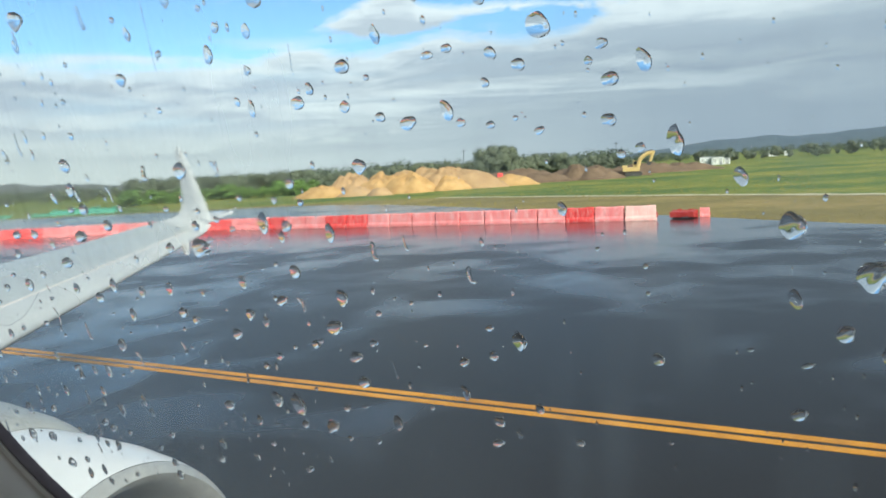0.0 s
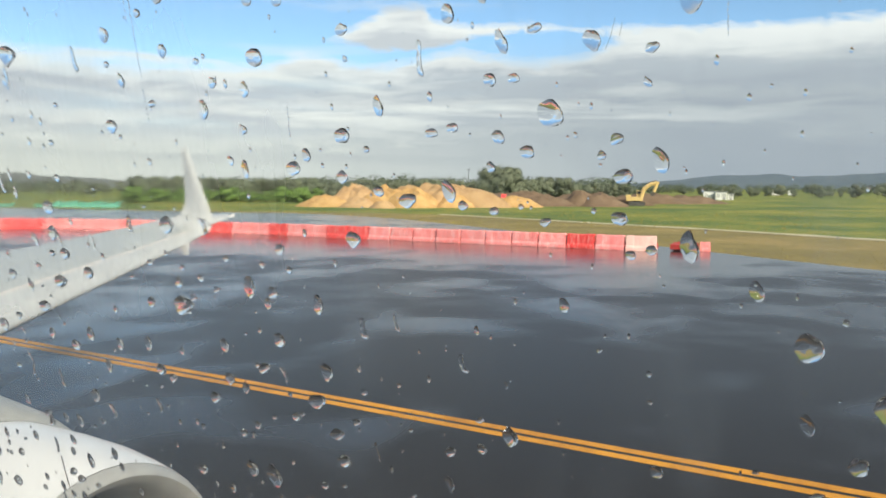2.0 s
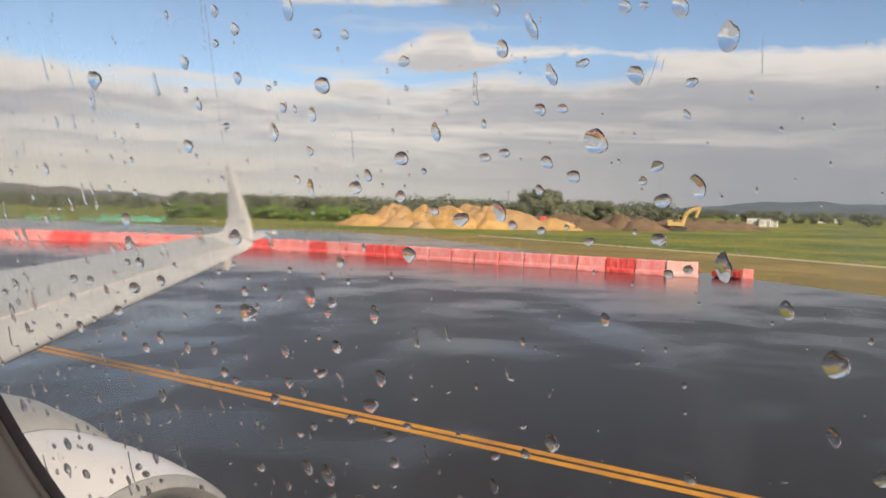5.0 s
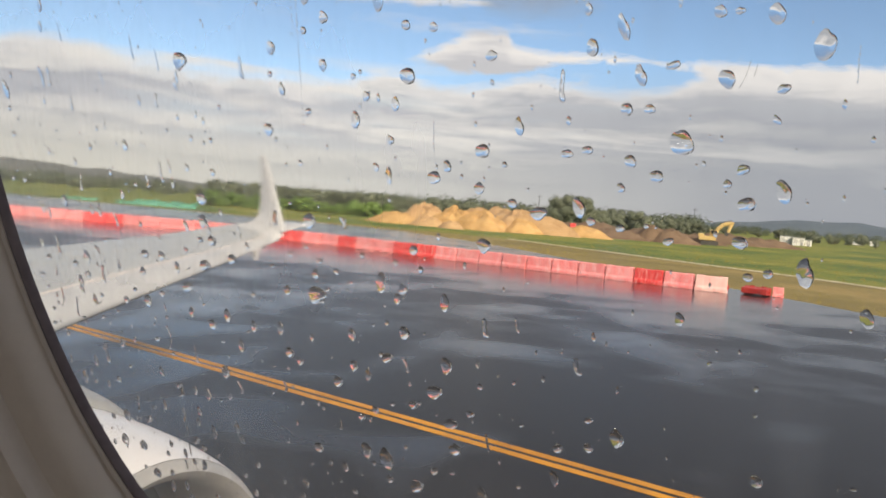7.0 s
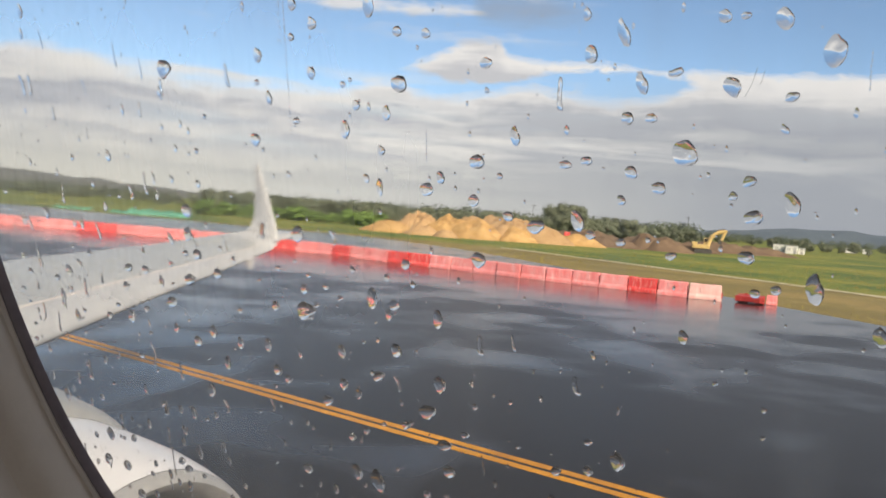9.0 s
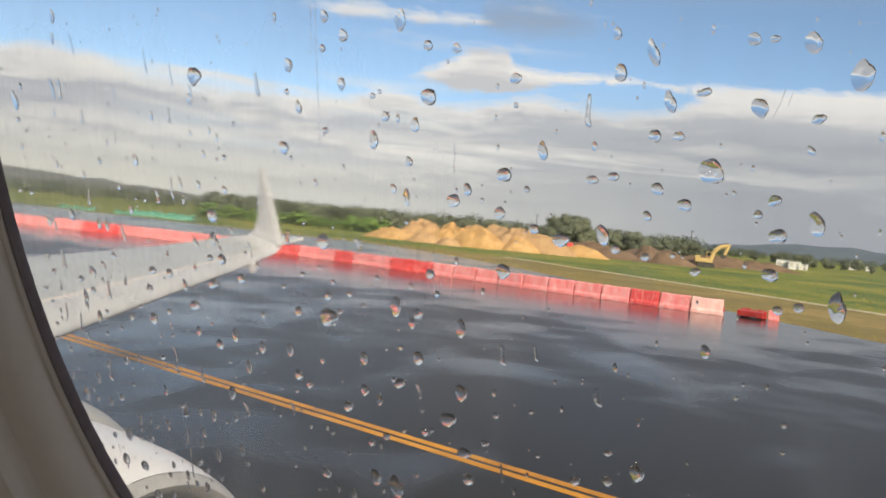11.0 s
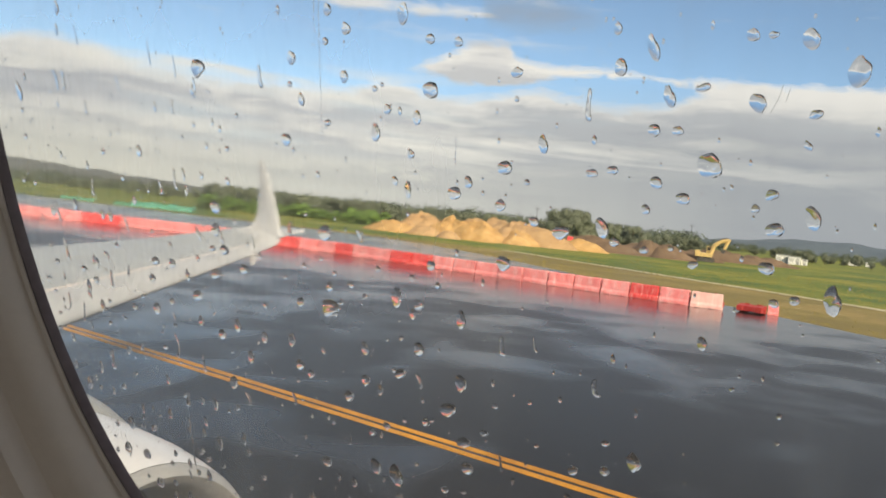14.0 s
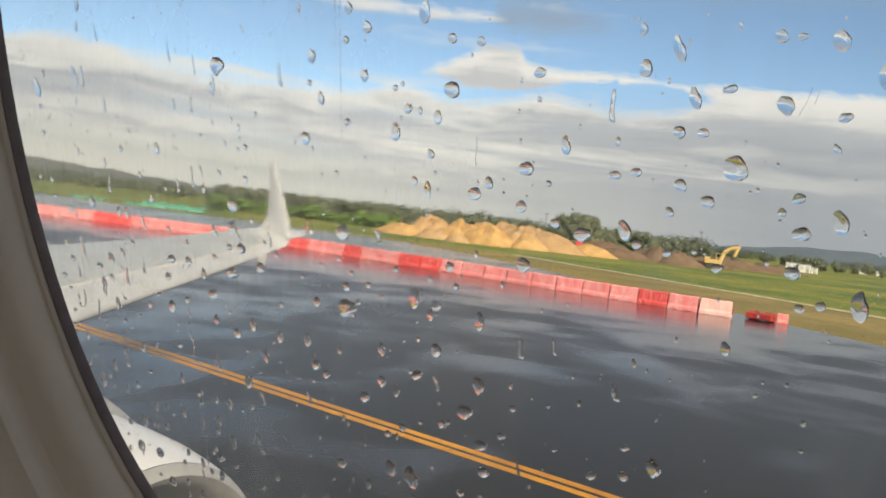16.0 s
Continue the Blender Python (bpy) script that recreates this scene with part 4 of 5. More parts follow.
def hills(az0, az1, r, top, seed, label, material):
    bm = bmesh.new()
    n = 90
    rows = []
    for i in range(n + 1):
        t = i / n
        x, y = polar(az0 + (az1 - az0) * t, r)
        env = math.sin(math.pi * t) ** 0.45
        h = top * env * (0.72 + 0.55 * noise.noise(Vector((t * 5, seed, 0))) + 0.12 * noise.noise(Vector((t * 28, seed, 3))))
        k = (r + 260) / r
        rows.append([Vector((x, y, -3)), Vector((1.92 + (x - 1.92) * (1 + 0.4 * (k - 1)), y * (1 + 0.4 * (k - 1)), h * 0.55)), Vector((1.92 + (x - 1.92) * k, y * k, h)), Vector((1.92 + (x - 1.92) * k * 1.1, y * k * 1.1, -3))])
    loft(rows, bm=bm)
    tagged(part("hills", bm, material, smooth=True), label, "hills", kind="structure")


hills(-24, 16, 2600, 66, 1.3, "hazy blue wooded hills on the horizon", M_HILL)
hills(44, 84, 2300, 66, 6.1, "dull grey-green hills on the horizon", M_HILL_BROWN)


# ---- things at the edge of the apron further on ----
def edge_marker(x, y):
    e = empty("edge_marker", pose(x, y, 0), "orange plastic edge marker post on a flat base", "marker post")
    part("base", tube((0, 0, 0), (0, 0, 0.05), 0.28, 0.22, 20), M_ORANGE, e)
    part("stem", tube((0, 0, 0.05), (0, 0, 0.72), 0.045, 0.04, 14), M_ORANGE, e)
    part("band", tube((0, 0, 0.55), (0, 0, 0.63), 0.049, 0.048, 14), M_WALLWHITE, e, "white reflective band")
    part("head", tube((0, 0, 0.72), (0, 0, 0.84), 0.06, 0.03, 14), M_ORANGE, e)


edge_marker(28.8, 13.4)


def stone(x, y, s, seed):
    bm = bmesh.new()
    bmesh.ops.create_icosphere(bm, subdivisions=2, radius=1)
    for v in bm.verts:
        v.co *= 1 + 0.35 * noise.noise(v.co * 1.3 + Vector((seed, 0, 0)))
        v.co = Vector((v.co.x * s, v.co.y * s * 0.7, v.co.z * s * 0.5))
    ob = part("stone", bm, M_STONE)
    ob.matrix_basis = pose(x, y, 0.1 * s, 0, 0, seed * 40)
    tagged(ob, "pale broken stone lying in the grass", "stone", "rubble in the grass")


for i in range(22):
    stone(random.uniform(26.5, 33.0), random.uniform(26.5, 31.0), random.uniform(0.10, 0.30), i * 1.7)


def on_paving(x, y):
    inside = False
    for (x0, y0), (x1, y1) in zip(paved, paved[1:] + paved[:1]):
        if (y0 > y) != (y1 > y) and x < x0 + (x1 - x0) * (y - y0) / (y1 - y0):
            inside = not inside
    return inside


def tufts(points, label):
    bm = bmesh.new()
    for x, y, h in points:
        for _ in range(5):
            a, r = random.uniform(0, 6.28), random.uniform(0.02, 0.12)
            p = Vector((x + r * math.cos(a), y + r * math.sin(a), -0.06))
            d = Vector((math.cos(a) * 0.5, math.sin(a) * 0.5, 1)) * h
            s = Vector((-math.sin(a), math.cos(a), 0)) * h * 0.10
            vs = [bm.verts.new(q) for q in (p - s, p + s, p + d * 0.6 + s * 0.6, p + d, p + d * 0.6 - s * 0.6)]
            bm.faces.new(vs)
    tagged(part("grass", bm, M_TUFT), label, "grass", kind="stuff")


pts = []
edge_line = uneven(EDGE[:10], 0.5, 0.15)
for _ in range(2400):
    x, y = random.choice(edge_line)
    d = random.expovariate(0.35)
    pts.append((x + 0.7 * d + random.uniform(-0.2, 0.2), y + 0.72 * d + 0.12 + random.uniform(-0.1, 0.2), random.uniform(0.06, 0.16)))
pts = [p for p in pts if not on_paving(p[0], p[1])]
tufts(pts, "uneven grass along the asphalt edge")
pts = []
for _ in range(1500):
    az, r = random.uniform(2, 50), random.uniform(85, 150)
    x, y = polar(az, r)
    if not on_paving(x, y):
        pts.append((x, y, random.uniform(0.12, 0.26)))
tufts(pts, "long grass across the meadow")


# ---- the aircraft ----
plane = empty("airliner", pose(0, 0, 0), "white and grey twin-engine airliner with upturned wing tips", "airliner")


def foil(y, lx, lz, tx, tz, thick, lean=0.0, f0=0.0, f1=1.0, proud=0.0):
    """A closed wing section between chord fractions f0 and f1."""
    up, lo = [], []
    L, T = Vector((lx, y, lz)), Vector((tx, y, tz))
    nrm = Vector((0, math.sin(lean), math.cos(lean)))
    for i in range(15):
        u = 0.5 - 0.5 * math.cos(math.pi * i / 14)
        c = f0 + (f1 - f0) * u
        th = thick * (2.969 * math.sqrt(c) - 1.26 * c - 3.516 * c * c + 2.843 * c ** 3 - 1.036 * c ** 4) * 0.5
        th = max(th, 0.004) + proud
        p = L.lerp(T, c)
        up.append(p + nrm * th * 1.15)
        lo.append(p - nrm * th * 0.85)
    return up + lo[::-1]


WING = [(0.3, -4.3, 1.72, -10.6, 2.02, 0.80), (3.0, -5.7, 1.93, -10.8, 2.26, 0.62), (5.0, -6.75, 2.08, -11.0, 2.48, 0.50), (9.0, -8.87, 2.38, -11.9, 2.80, 0.36),
        (12.3, -10.58, 2.63, -12.75, 2.99, 0.26), (14.0, -11.43, 2.78, -13.05, 3.14, 0.21), (15.0, -11.87, 2.90, -13.15, 3.26, 0.17)]
BLEND = [(15.0, -11.87, 2.90, -13.15, 3.26, 0.17, 0.0), (15.42, -12.02, 2.97, -13.02, 3.32, 0.16, -0.2), (15.56, -12.02, 3.08, -12.97, 3.42, 0.14, -0.7), (15.61, -12.06, 3.32, -12.94, 3.55, 0.11, -1.15),
         (15.65, -12.20, 3.64, -12.92, 3.72, 0.10, -1.27), (15.80, -12.66, 4.35, -13.08, 4.40, 0.08, -1.32), (15.96, -13.10, 4.96, -13.32, 4.99, 0.05, -1.35), (15.98, -13.20, 5.05, -13.33, 5.04, 0.03, -1.35)]
wing = part("wing", loft([foil(*s, f0=0.17, f1=0.72) for s in WING]), M_GREYPAINT, plane, "grey painted wing with rain on it", True)
for a, b in ((0, 1), (2, 3), (3, 4), (4, 5), (5, 6)):
    def between(t, a=a, b=b):
        return [u + (v - u) * t for u, v in zip(WING[a], WING[b])]
    part("slat", loft([foil(*between(t), f0=0.0, f1=0.172, proud=0.006) for t in (0.002, 0.5, 0.998)]), M_SLAT, wing, "pale leading-edge slat", True)
for a, b, name in ((0, 2, "flap"), (2, 3, "flap"), (3, 4, "aileron"), (4, 6, "aileron")):
    def between(t, a=a, b=b):
        return [u + (v - u) * t for u, v in zip(WING[a], WING[b])]
    part(name, loft([foil(*between(t), f0=0.728, f1=1.0) for t in (0.006, 0.5, 0.994)]), M_GREYPAINT, wing, "grey trailing-edge panel", True)
for k, (ya, yb) in enumerate(((5.2, 7.0), (7.05, 8.8), (8.85, 10.5))):
    def at_y(y):
        for s0, s1 in zip(WING, WING[1:]):
            if s0[0] <= y <= s1[0]:
                t = (y - s0[0]) / (s1[0] - s0[0])
                return [u + (v - u) * t for u, v in zip(s0, s1)]
    part("spoiler", loft([foil(*at_y(y), f0=0.56, f1=0.715, proud=0.008) for y in (ya, yb)]), M_GREYPAINT, wing, "grey spoiler panel", True)
# pale strip added for the highlight along the slats' trailing edges
part("seal_strip", loft([foil(*q, f0=0.166, f1=0.182, proud=0.010) for q in WING[1:]]), M_LIP, wing, "pale beige highlight strip along the slat seam", True)
winglet = part("winglet", loft([foil(*s) for s in BLEND]), M_SLAT, plane, "pale upturned winglet", True)
part("strake", loft([foil(15.5, -12.0, 3.16, -12.95, 3.40, 0.12), foil(16.1, -12.15, 3.24, -12.85, 3.38, 0.08), foil(16.75, -12.34, 3.33, -12.62, 3.37, 0.03)]), M_SLAT, winglet, "small pointed tip strake", True)
part("tip_lamp", tube((-12.30, 16.66, 3.34), (-12.48, 16.86, 3.36), 0.05, 0.03, 10), M_WHITE, winglet, "small clear lamp housing")
part("vent_scoop", loft([[Vector((-11.30, 14.0 + d, 2.83)), Vector((-11.52, 14.0 + d, 2.84)), Vector((-11.46, 14.02 + d, 2.62)), Vector((-11.38, 14.02 + d, 2.56))] for d in (-0.03, 0.06)]), M_WHITE, wing, "white vent scoop under the leading edge")
for y in (4.2, 7.6, 10.8):
    s = at_y(y) if y > 5 else [u + (v - u) * 0.6 for u, v in zip(WING[1], WING[2])]
    bm = bmesh.new()
    bmesh.ops.create_uvsphere(bm, u_segments=16, v_segments=10, radius=1, matrix=Matrix.Translation((s[3] + 0.3, y, s[4] - 0.30)) @ Matrix.Diagonal((1.5, 0.17, 0.24, 1)))
    part("flap_fairing", bm, M_GREYPAINT, wing, "grey canoe-shaped flap fairing", True)

ENG = Matrix.Translation((-0.02, 3.36, 1.535))
engine = part("engine", revolve([(-2.95, 1.052), (-2.99, 1.095), (-3.2, 1.150), (-3.6, 1.20), (-4.2, 1.19), (-5.0, 1.04), (-5.8, 0.84), (-5.8, 0.74)], 64), M_COWL, plane, "white engine nacelle with a bare metal lip", True)
engine.matrix_basis = ENG
part("inlet_cowl", revolve([(-1.868, 0.940), (-1.93, 0.957), (-2.02, 0.977), (-2.25, 1.015), (-2.6, 1.04), (-2.945, 1.05)], 64), M_WHITE, engine, "glossy white inlet cowl", True)
part("inlet_lip", revolve([(-2.62, 0.748), (-2.25, 0.745), (-2.05, 0.765), (-1.90, 0.80), (-1.82, 0.84), (-1.79, 0.88), (-1.808, 0.910), (-1.864, 0.938)], 64), M_METAL, engine, "bare metal inlet lip", True)
part("inlet_duct", revolve([(-3.6, 0.76), (-2.9, 0.752), (-2.62, 0.7475)], 48), M_DUCT, engine, "dark inlet duct", True)
part("spinner", revolve([(-2.45, 0.005), (-2.52, 0.08), (-2.7, 0.19), (-2.85, 0.24), (-3.0, 0.25), (-3.0, 0.0)], 32), M_STEEL, engine, "dark spinner cone", True)
blade = mesh_of("fan_blade", loft([[Vector((-2.86, -0.05, 0.22)), Vector((-2.98, 0.05, 0.22)), Vector((-2.99, 0.06, 0.22)), Vector((-2.87, -0.04, 0.22))], [Vector((-2.84, -0.10, 0.73)), Vector((-2.98, 0.10, 0.73)), Vector((-2.99, 0.105, 0.73)), Vector((-2.85, -0.095, 0.73))]]), M_BLADE)
for i in range(24):
    share("fan_blade", blade, Matrix.Rotation(2 * math.pi * i / 24, 4, "X"), engine)
part("backplate", revolve([(-3.1, 0.755), (-3.12, 0.0)], 32), M_DUCT, engine)
part("pylon", loft([[Vector((-3.6, 3.35 + d, 2.50)), Vector((-7.6, 3.35 + d * 1.6, 2.62)), Vector((-9.0, 3.35 + d * 1.2, 2.1)), Vector((-4.4, 3.35 + d * 1.5, 1.9))] for d in (-0.14, 0.0, 0.14)]), M_COWL, plane, "grey engine pylon")
bm = bmesh.new()
loft([[Vector((-3.1, 2.62 - 0.02, 2.28)), Vector((-4.3, 2.55, 2.2)), Vector((-4.3, 2.4, 2.62)), Vector((-3.6, 2.45, 2.60))], [Vector((-3.1, 2.62, 2.28)), Vector((-4.3, 2.58, 2.2)), Vector((-4.3, 2.43, 2.62)), Vector((-3.6, 2.48, 2.60))]], bm=bm)
part("nacelle_chine", bm, M_COWL, engine, "thin grey chine on the nacelle")
for ob in engine.children:
    if ob.name.startswith("nacelle_chine"):
        ob.matrix_parent_inverse = ENG.inverted()

# fuselage: plain closing skin round the cabin, open where the window sits
FC = (-1.56, 3.45)
bm = bmesh.new()
stations = [(-24, 0.5), (-20, 1.2), (-16, 1.7), (-12, 1.88), (-8, 1.88), (-4, 1.88), (0.0, 1.88), (1.3, 1.88), (2.4, 1.88), (5.0, 1.88), (7.0, 1.62), (8.6, 1.1), (9.4, 0.4)]
seg = 48
rings = [[bm.verts.new((x, FC[0] + r * math.cos(2 * math.pi * i / seg), FC[1] + (0.35 * (1.88 - r) if x < 0 else -0.3 * (1.88 - r)) + r * math.sin(2 * math.pi * i / seg))) for i in range(seg)] for x, r in stations]
for k, (a, b) in enumerate(zip(rings, rings[1:])):
    for i in range(seg):
        j = (i + 1) % seg
        if (stations[k][0] == 1.3 and i in (0, 1, 2, 3, 4)) or (0.0 <= stations[k][0] < 5.0 and i in (21, 22, 23)):
            continue
        bm.faces.new((a[i], a[j], b[j], b[i]))
for ring in (rings[0], rings[-1]):
    bm.faces.new(ring)
bmesh.ops.recalc_face_normals(bm, faces=bm.faces[:])
fuselage = part("fuselage", bm, M_WHITE, plane, "white fuselage skin", True)
solid = fuselage.modifiers.new("thickness", "SOLIDIFY")
solid.thickness, solid.offset = 0.02, -1

# ---- cabin wall and window ----
WX, WZ = 1.785, 4.165


def oval(scale, y, flat=0.0, count=96):
    """The window's outline, enlarged by scale metres, at depth y; it leans in at the top."""
    out = []
    for i in range(count):
        a = 2 * math.pi * i / count
        c, s = math.cos(a), math.sin(a)
        ax = (0.25 if c > 0 else 0.145) + scale
        az = (0.21 if s > 0 else 0.203) + scale
        x, z = WX + ax * math.copysign(abs(c) ** 0.94, c), WZ + az * math.copysign(abs(s) ** 0.94, s)
        out.append(Vector((x, y - 0.2 * (z - 4.1) * (1 - flat), z)))
    return out


def rect(x0, x1, z0, z1, y, count=96):
    out = []
    for i in range(count):
        a = 2 * math.pi * i / count
        c, s = math.cos(a), math.sin(a)
        k = min(((x1 - WX) if c > 0 else (WX - x0)) / max(abs(c), 1e-6), ((z1 - WZ) if s > 0 else (WZ - z0)) / max(abs(s), 1e-6))
        out.append(Vector((WX + k * c, y, WZ + k * s)))
    return out


wall = part("wall_window", loft([rect(-0.6, 4.6, 2.9, 4.62, 0.075), rect(-0.6, 4.6, 2.9, 4.62, 0.05), oval(0.105, 0.05, 1.0), oval(0.105, 0.075, 1.0)], caps=False), M_LINING)
tagged(wall, "warm grey cabin side wall with a window opening", "wall", kind="structure")
bm = bmesh.new()
FAR = [(-0.64, -0.6, -3.2, 0.05, 2.9, 4.62), (4.6, 4.64, -3.2, 0.05, 2.9, 4.62), (-0.64, 4.64, -3.24, -3.2, 2.9, 3.85), (-0.64, 4.64, -3.24, -3.2, 4.25, 4.62)]
FAR += [(-0.64 + 0.52 * i, -0.40 + 0.52 * i, -3.24, -3.2, 3.85, 4.25) for i in range(11)]
for x0, x1, y0, y1, z0, z1 in FAR:
    box(x1 - x0, y1 - y0, z1 - z0, ((x0 + x1) / 2, (y0 + y1) / 2, (z0 + z1) / 2), bm=bm)
tagged(part("wall_cabin", bm, M_SEATBLUE), "plain pale cabin walls with a row of windows opposite", "wall", kind="structure")
tagged(part("cabin_floor", box(5.3, 3.3, 0.04, (2.0, -1.57, 2.88)), M_SEATBLUE), "plain grey cabin floor", "floor", kind="structure")
tagged(part("ceiling", box(5.3, 3.3, 0.04, (2.0, -1.57, 4.64)), M_SEATBLUE), "plain grey cabin ceiling", "ceiling", kind="structure")

window = tagged(part("window_1", loft([oval(0.112, 0.046, 1.0), oval(0.100, 0.040, 1.0), oval(0.088, 0.046, 0.8), oval(0.074, 0.058, 0.6), oval(0.064, 0.078, 0.3), oval(0.056, 0.105), oval(0.049, 0.130), oval(0.042, 0.148), oval(0.0345, 0.1570), oval(0.0275, 0.1592), oval(0.0247, 0.1598), oval(0.0240, 0.1606),
    oval(0.0234, 0.1625), oval(0.0226, 0.1650), oval(0.0212, 0.1668), oval(0.0185, 0.1676), oval(0.0150, 0.1683), oval(0.0120, 0.1693), oval(0.0095, 0.1712), oval(0.0075, 0.1736), oval(0.0060, 0.1762), oval(0.0050, 0.1785)], caps=False), M_LINING, smooth=True), "rain-spotted cabin window in a moulded grey surround", "window", kind="structure")
part("trim_edge", loft([oval(0.0052, 0.1783), oval(0.0042, 0.1776), oval(0.0032, 0.1783), oval(0.0034, 0.1800)], caps=False), M_LIP, window, "pale trim edge", True)
part("gasket", loft([oval(0.0042, 0.1788), oval(0.0024, 0.1790), oval(0.0014, 0.1800), oval(0.0009, 0.1818), oval(0.0400, 0.1945), oval(0.0800, 0.2075), oval(0.11, 0.2075)], caps=False), M_RUBBER, window, "black rubber gasket", True)
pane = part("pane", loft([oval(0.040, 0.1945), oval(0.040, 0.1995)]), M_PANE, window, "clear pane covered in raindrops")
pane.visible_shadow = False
# fine old scratches in the acrylic, catching the light
for points in (((1.6698, 4.0395), (1.6778, 4.0390), (1.6863, 4.0423), (1.6925, 4.0468), (1.6968, 4.0505)), ((1.6703, 4.0018), (1.6694, 4.0035), (1.6690, 4.0048)), ((1.8827, 4.1253), (1.8819, 4.1225), (1.8807, 4.1200)), ((1.8840, 4.1245), (1.8834, 4.1222))):
    bm = bmesh.new()
    for (xa, za), (xb, zb) in zip(points, points[1:]):
        tube((xa, 0.1992 - 0.2 * (za - 4.1), za), (xb, 0.1992 - 0.2 * (zb - 4.1), zb), 0.00009, 0.00009, 5, bm)
    part("scratch", bm, M_SCRATCH, pane, "fine pale scratch in the pane")


# ---- raindrops on the outside of the pane ----
def drop_mesh(seed, tail, squash=0.24, plateau=2.0):
    """A bead of water one unit across: flat on the pane, a dome or flat-topped bead outside, pushed over to one side by the wind."""
    bm = bmesh.new()
    seg, rows = 24, 7
    lean = 0.14 + 0.06 * math.sin(seed * 3.1)
    rings = []
    for r in range(rows):
        t = (r / rows) ** (plateau / 2)
        ring = []
        for i in range(seg):
            a = 2 * math.pi * i / seg
            k = 1 + 0.26 * noise.noise(Vector((math.cos(a) * 1.1, math.sin(a) * 1.1, seed))) + 0.06 * noise.noise(Vector((math.cos(a) * 2.7, math.sin(a) * 2.7, seed + 3)))
            x, z = 0.5 * math.cos(a) * k, 0.5 * math.sin(a) * k
            x *= 1 - tail * max(0.0, z) * 1.5
            x += 0.12 * tail * math.sin(z * 6 + seed)
            shrink = 1 - t
            lift = squash * (1 - shrink ** plateau) ** 0.85 * (1 + 0.5 * t * noise.noise(Vector((x * shrink * 3.2, z * shrink * 3.2, seed + 7))))
            ring.append(bm.verts.new((x * shrink + lean * (1 - shrink * shrink), lift, z * shrink - 0.07 * t)))
        rings.append(ring)
    for a, b in zip(rings, rings[1:]):
        for i in range(seg):
            j = (i + 1) % seg
            bm.faces.new((a[i], a[j], b[j], b[i])).smooth = True
    top = bm.verts.new((lean, squash * 1.02, -0.07))
    for i in range(seg):
        bm.faces.new((rings[-1][i], rings[-1][(i + 1) % seg], top)).smooth = True
    bm.faces.new(rings[0])
    for i in range(seg):
        bm.edges.get((rings[0][i], rings[0][(i + 1) % seg])).smooth = False
    bmesh.ops.recalc_face_normals(bm, faces=bm.faces[:])
    return mesh_of("drop", bm, M_WATER)


ROUND = [drop_mesh(i * 2.3, 0.08, 0.21 + 0.014 * i) for i in range(9)]
TEAR = [drop_mesh(20 + i * 1.9, 0.36 + 0.03 * i, 0.26 + 0.012 * i) for i in range(7)]
FLAT = [drop_mesh(80 + i * 3.3, 0.10 + 0.05 * i, 0.15 + 0.012 * i, 4.0) for i in range(5)]
STEEP = [drop_mesh(50 + i * 2.7, 0.15 + 0.05 * i, 0.36 + 0.02 * i) for i in range(6)]


def run_mesh(seed, top, middle, bottom, sway, squash=0.45):
    """A run of water one unit long: a winding bead that swells and thins, flat on the pane."""
    bm = bmesh.new()
    rows, across = 22, 9
    fronts = []
    for r in range(rows + 1):
        t = r / rows
        wide = (top * (1 - t) ** 2 + 2 * middle * t * (1 - t) + bottom * t * t) * (1 + 0.25 * noise.noise(Vector((t * 4, seed, 1))))
        wide *= min(1.0, math.sqrt(max(0.0, 1 - (2 * max(t - 0.82, 0.18 - t, 0) / 0.36) ** 2)) + 0.03)
        mid = sway * math.sin(t * 4.2 + seed) * 0.5 + 0.2 * sway * noise.noise(Vector((t * 5, seed, 7))) + sway * (0.5 - t) * -0.6
        z = 0.5 - t
        fronts.append([bm.verts.new((mid + wide * math.cos(math.pi * k / (across - 1)) * -1 + 0.12 * wide * math.sin(math.pi * k / (across - 1)), squash * wide * 2 * math.sin(math.pi * k / (across - 1)), z)) for k in range(across)])
    for a, b in zip(fronts, fronts[1:]):
        for k in range(across - 1):
            bm.faces.new((a[k], a[k + 1], b[k + 1], b[k])).smooth = True
        bm.faces.new((a[0], b[0], b[-1], a[-1]))
    bm.faces.new(fronts[0])
    bm.faces.new(fronts[-1][::-1])
    bmesh.ops.recalc_face_normals(bm, faces=bm.faces[:])
    for r in range(rows):
        for k in (0, across - 1):
            bm.edges.get((fronts[r][k], fronts[r + 1][k])).smooth = False
    return mesh_of("drop", bm, M_WATER)


RUN = [run_mesh(i * 1.7, 0.16 + 0.05 * (i % 3), 0.14, 0.34 - 0.05 * (i % 4), 0.22 + 0.06 * (i % 2)) for i in range(8)]
LEAN = Matrix.Rotation(math.atan(0.2), 4, "X")


def on_pane(x, z):
    return Vector((x, 0.2003 - 0.2 * (z - 4.1), z))


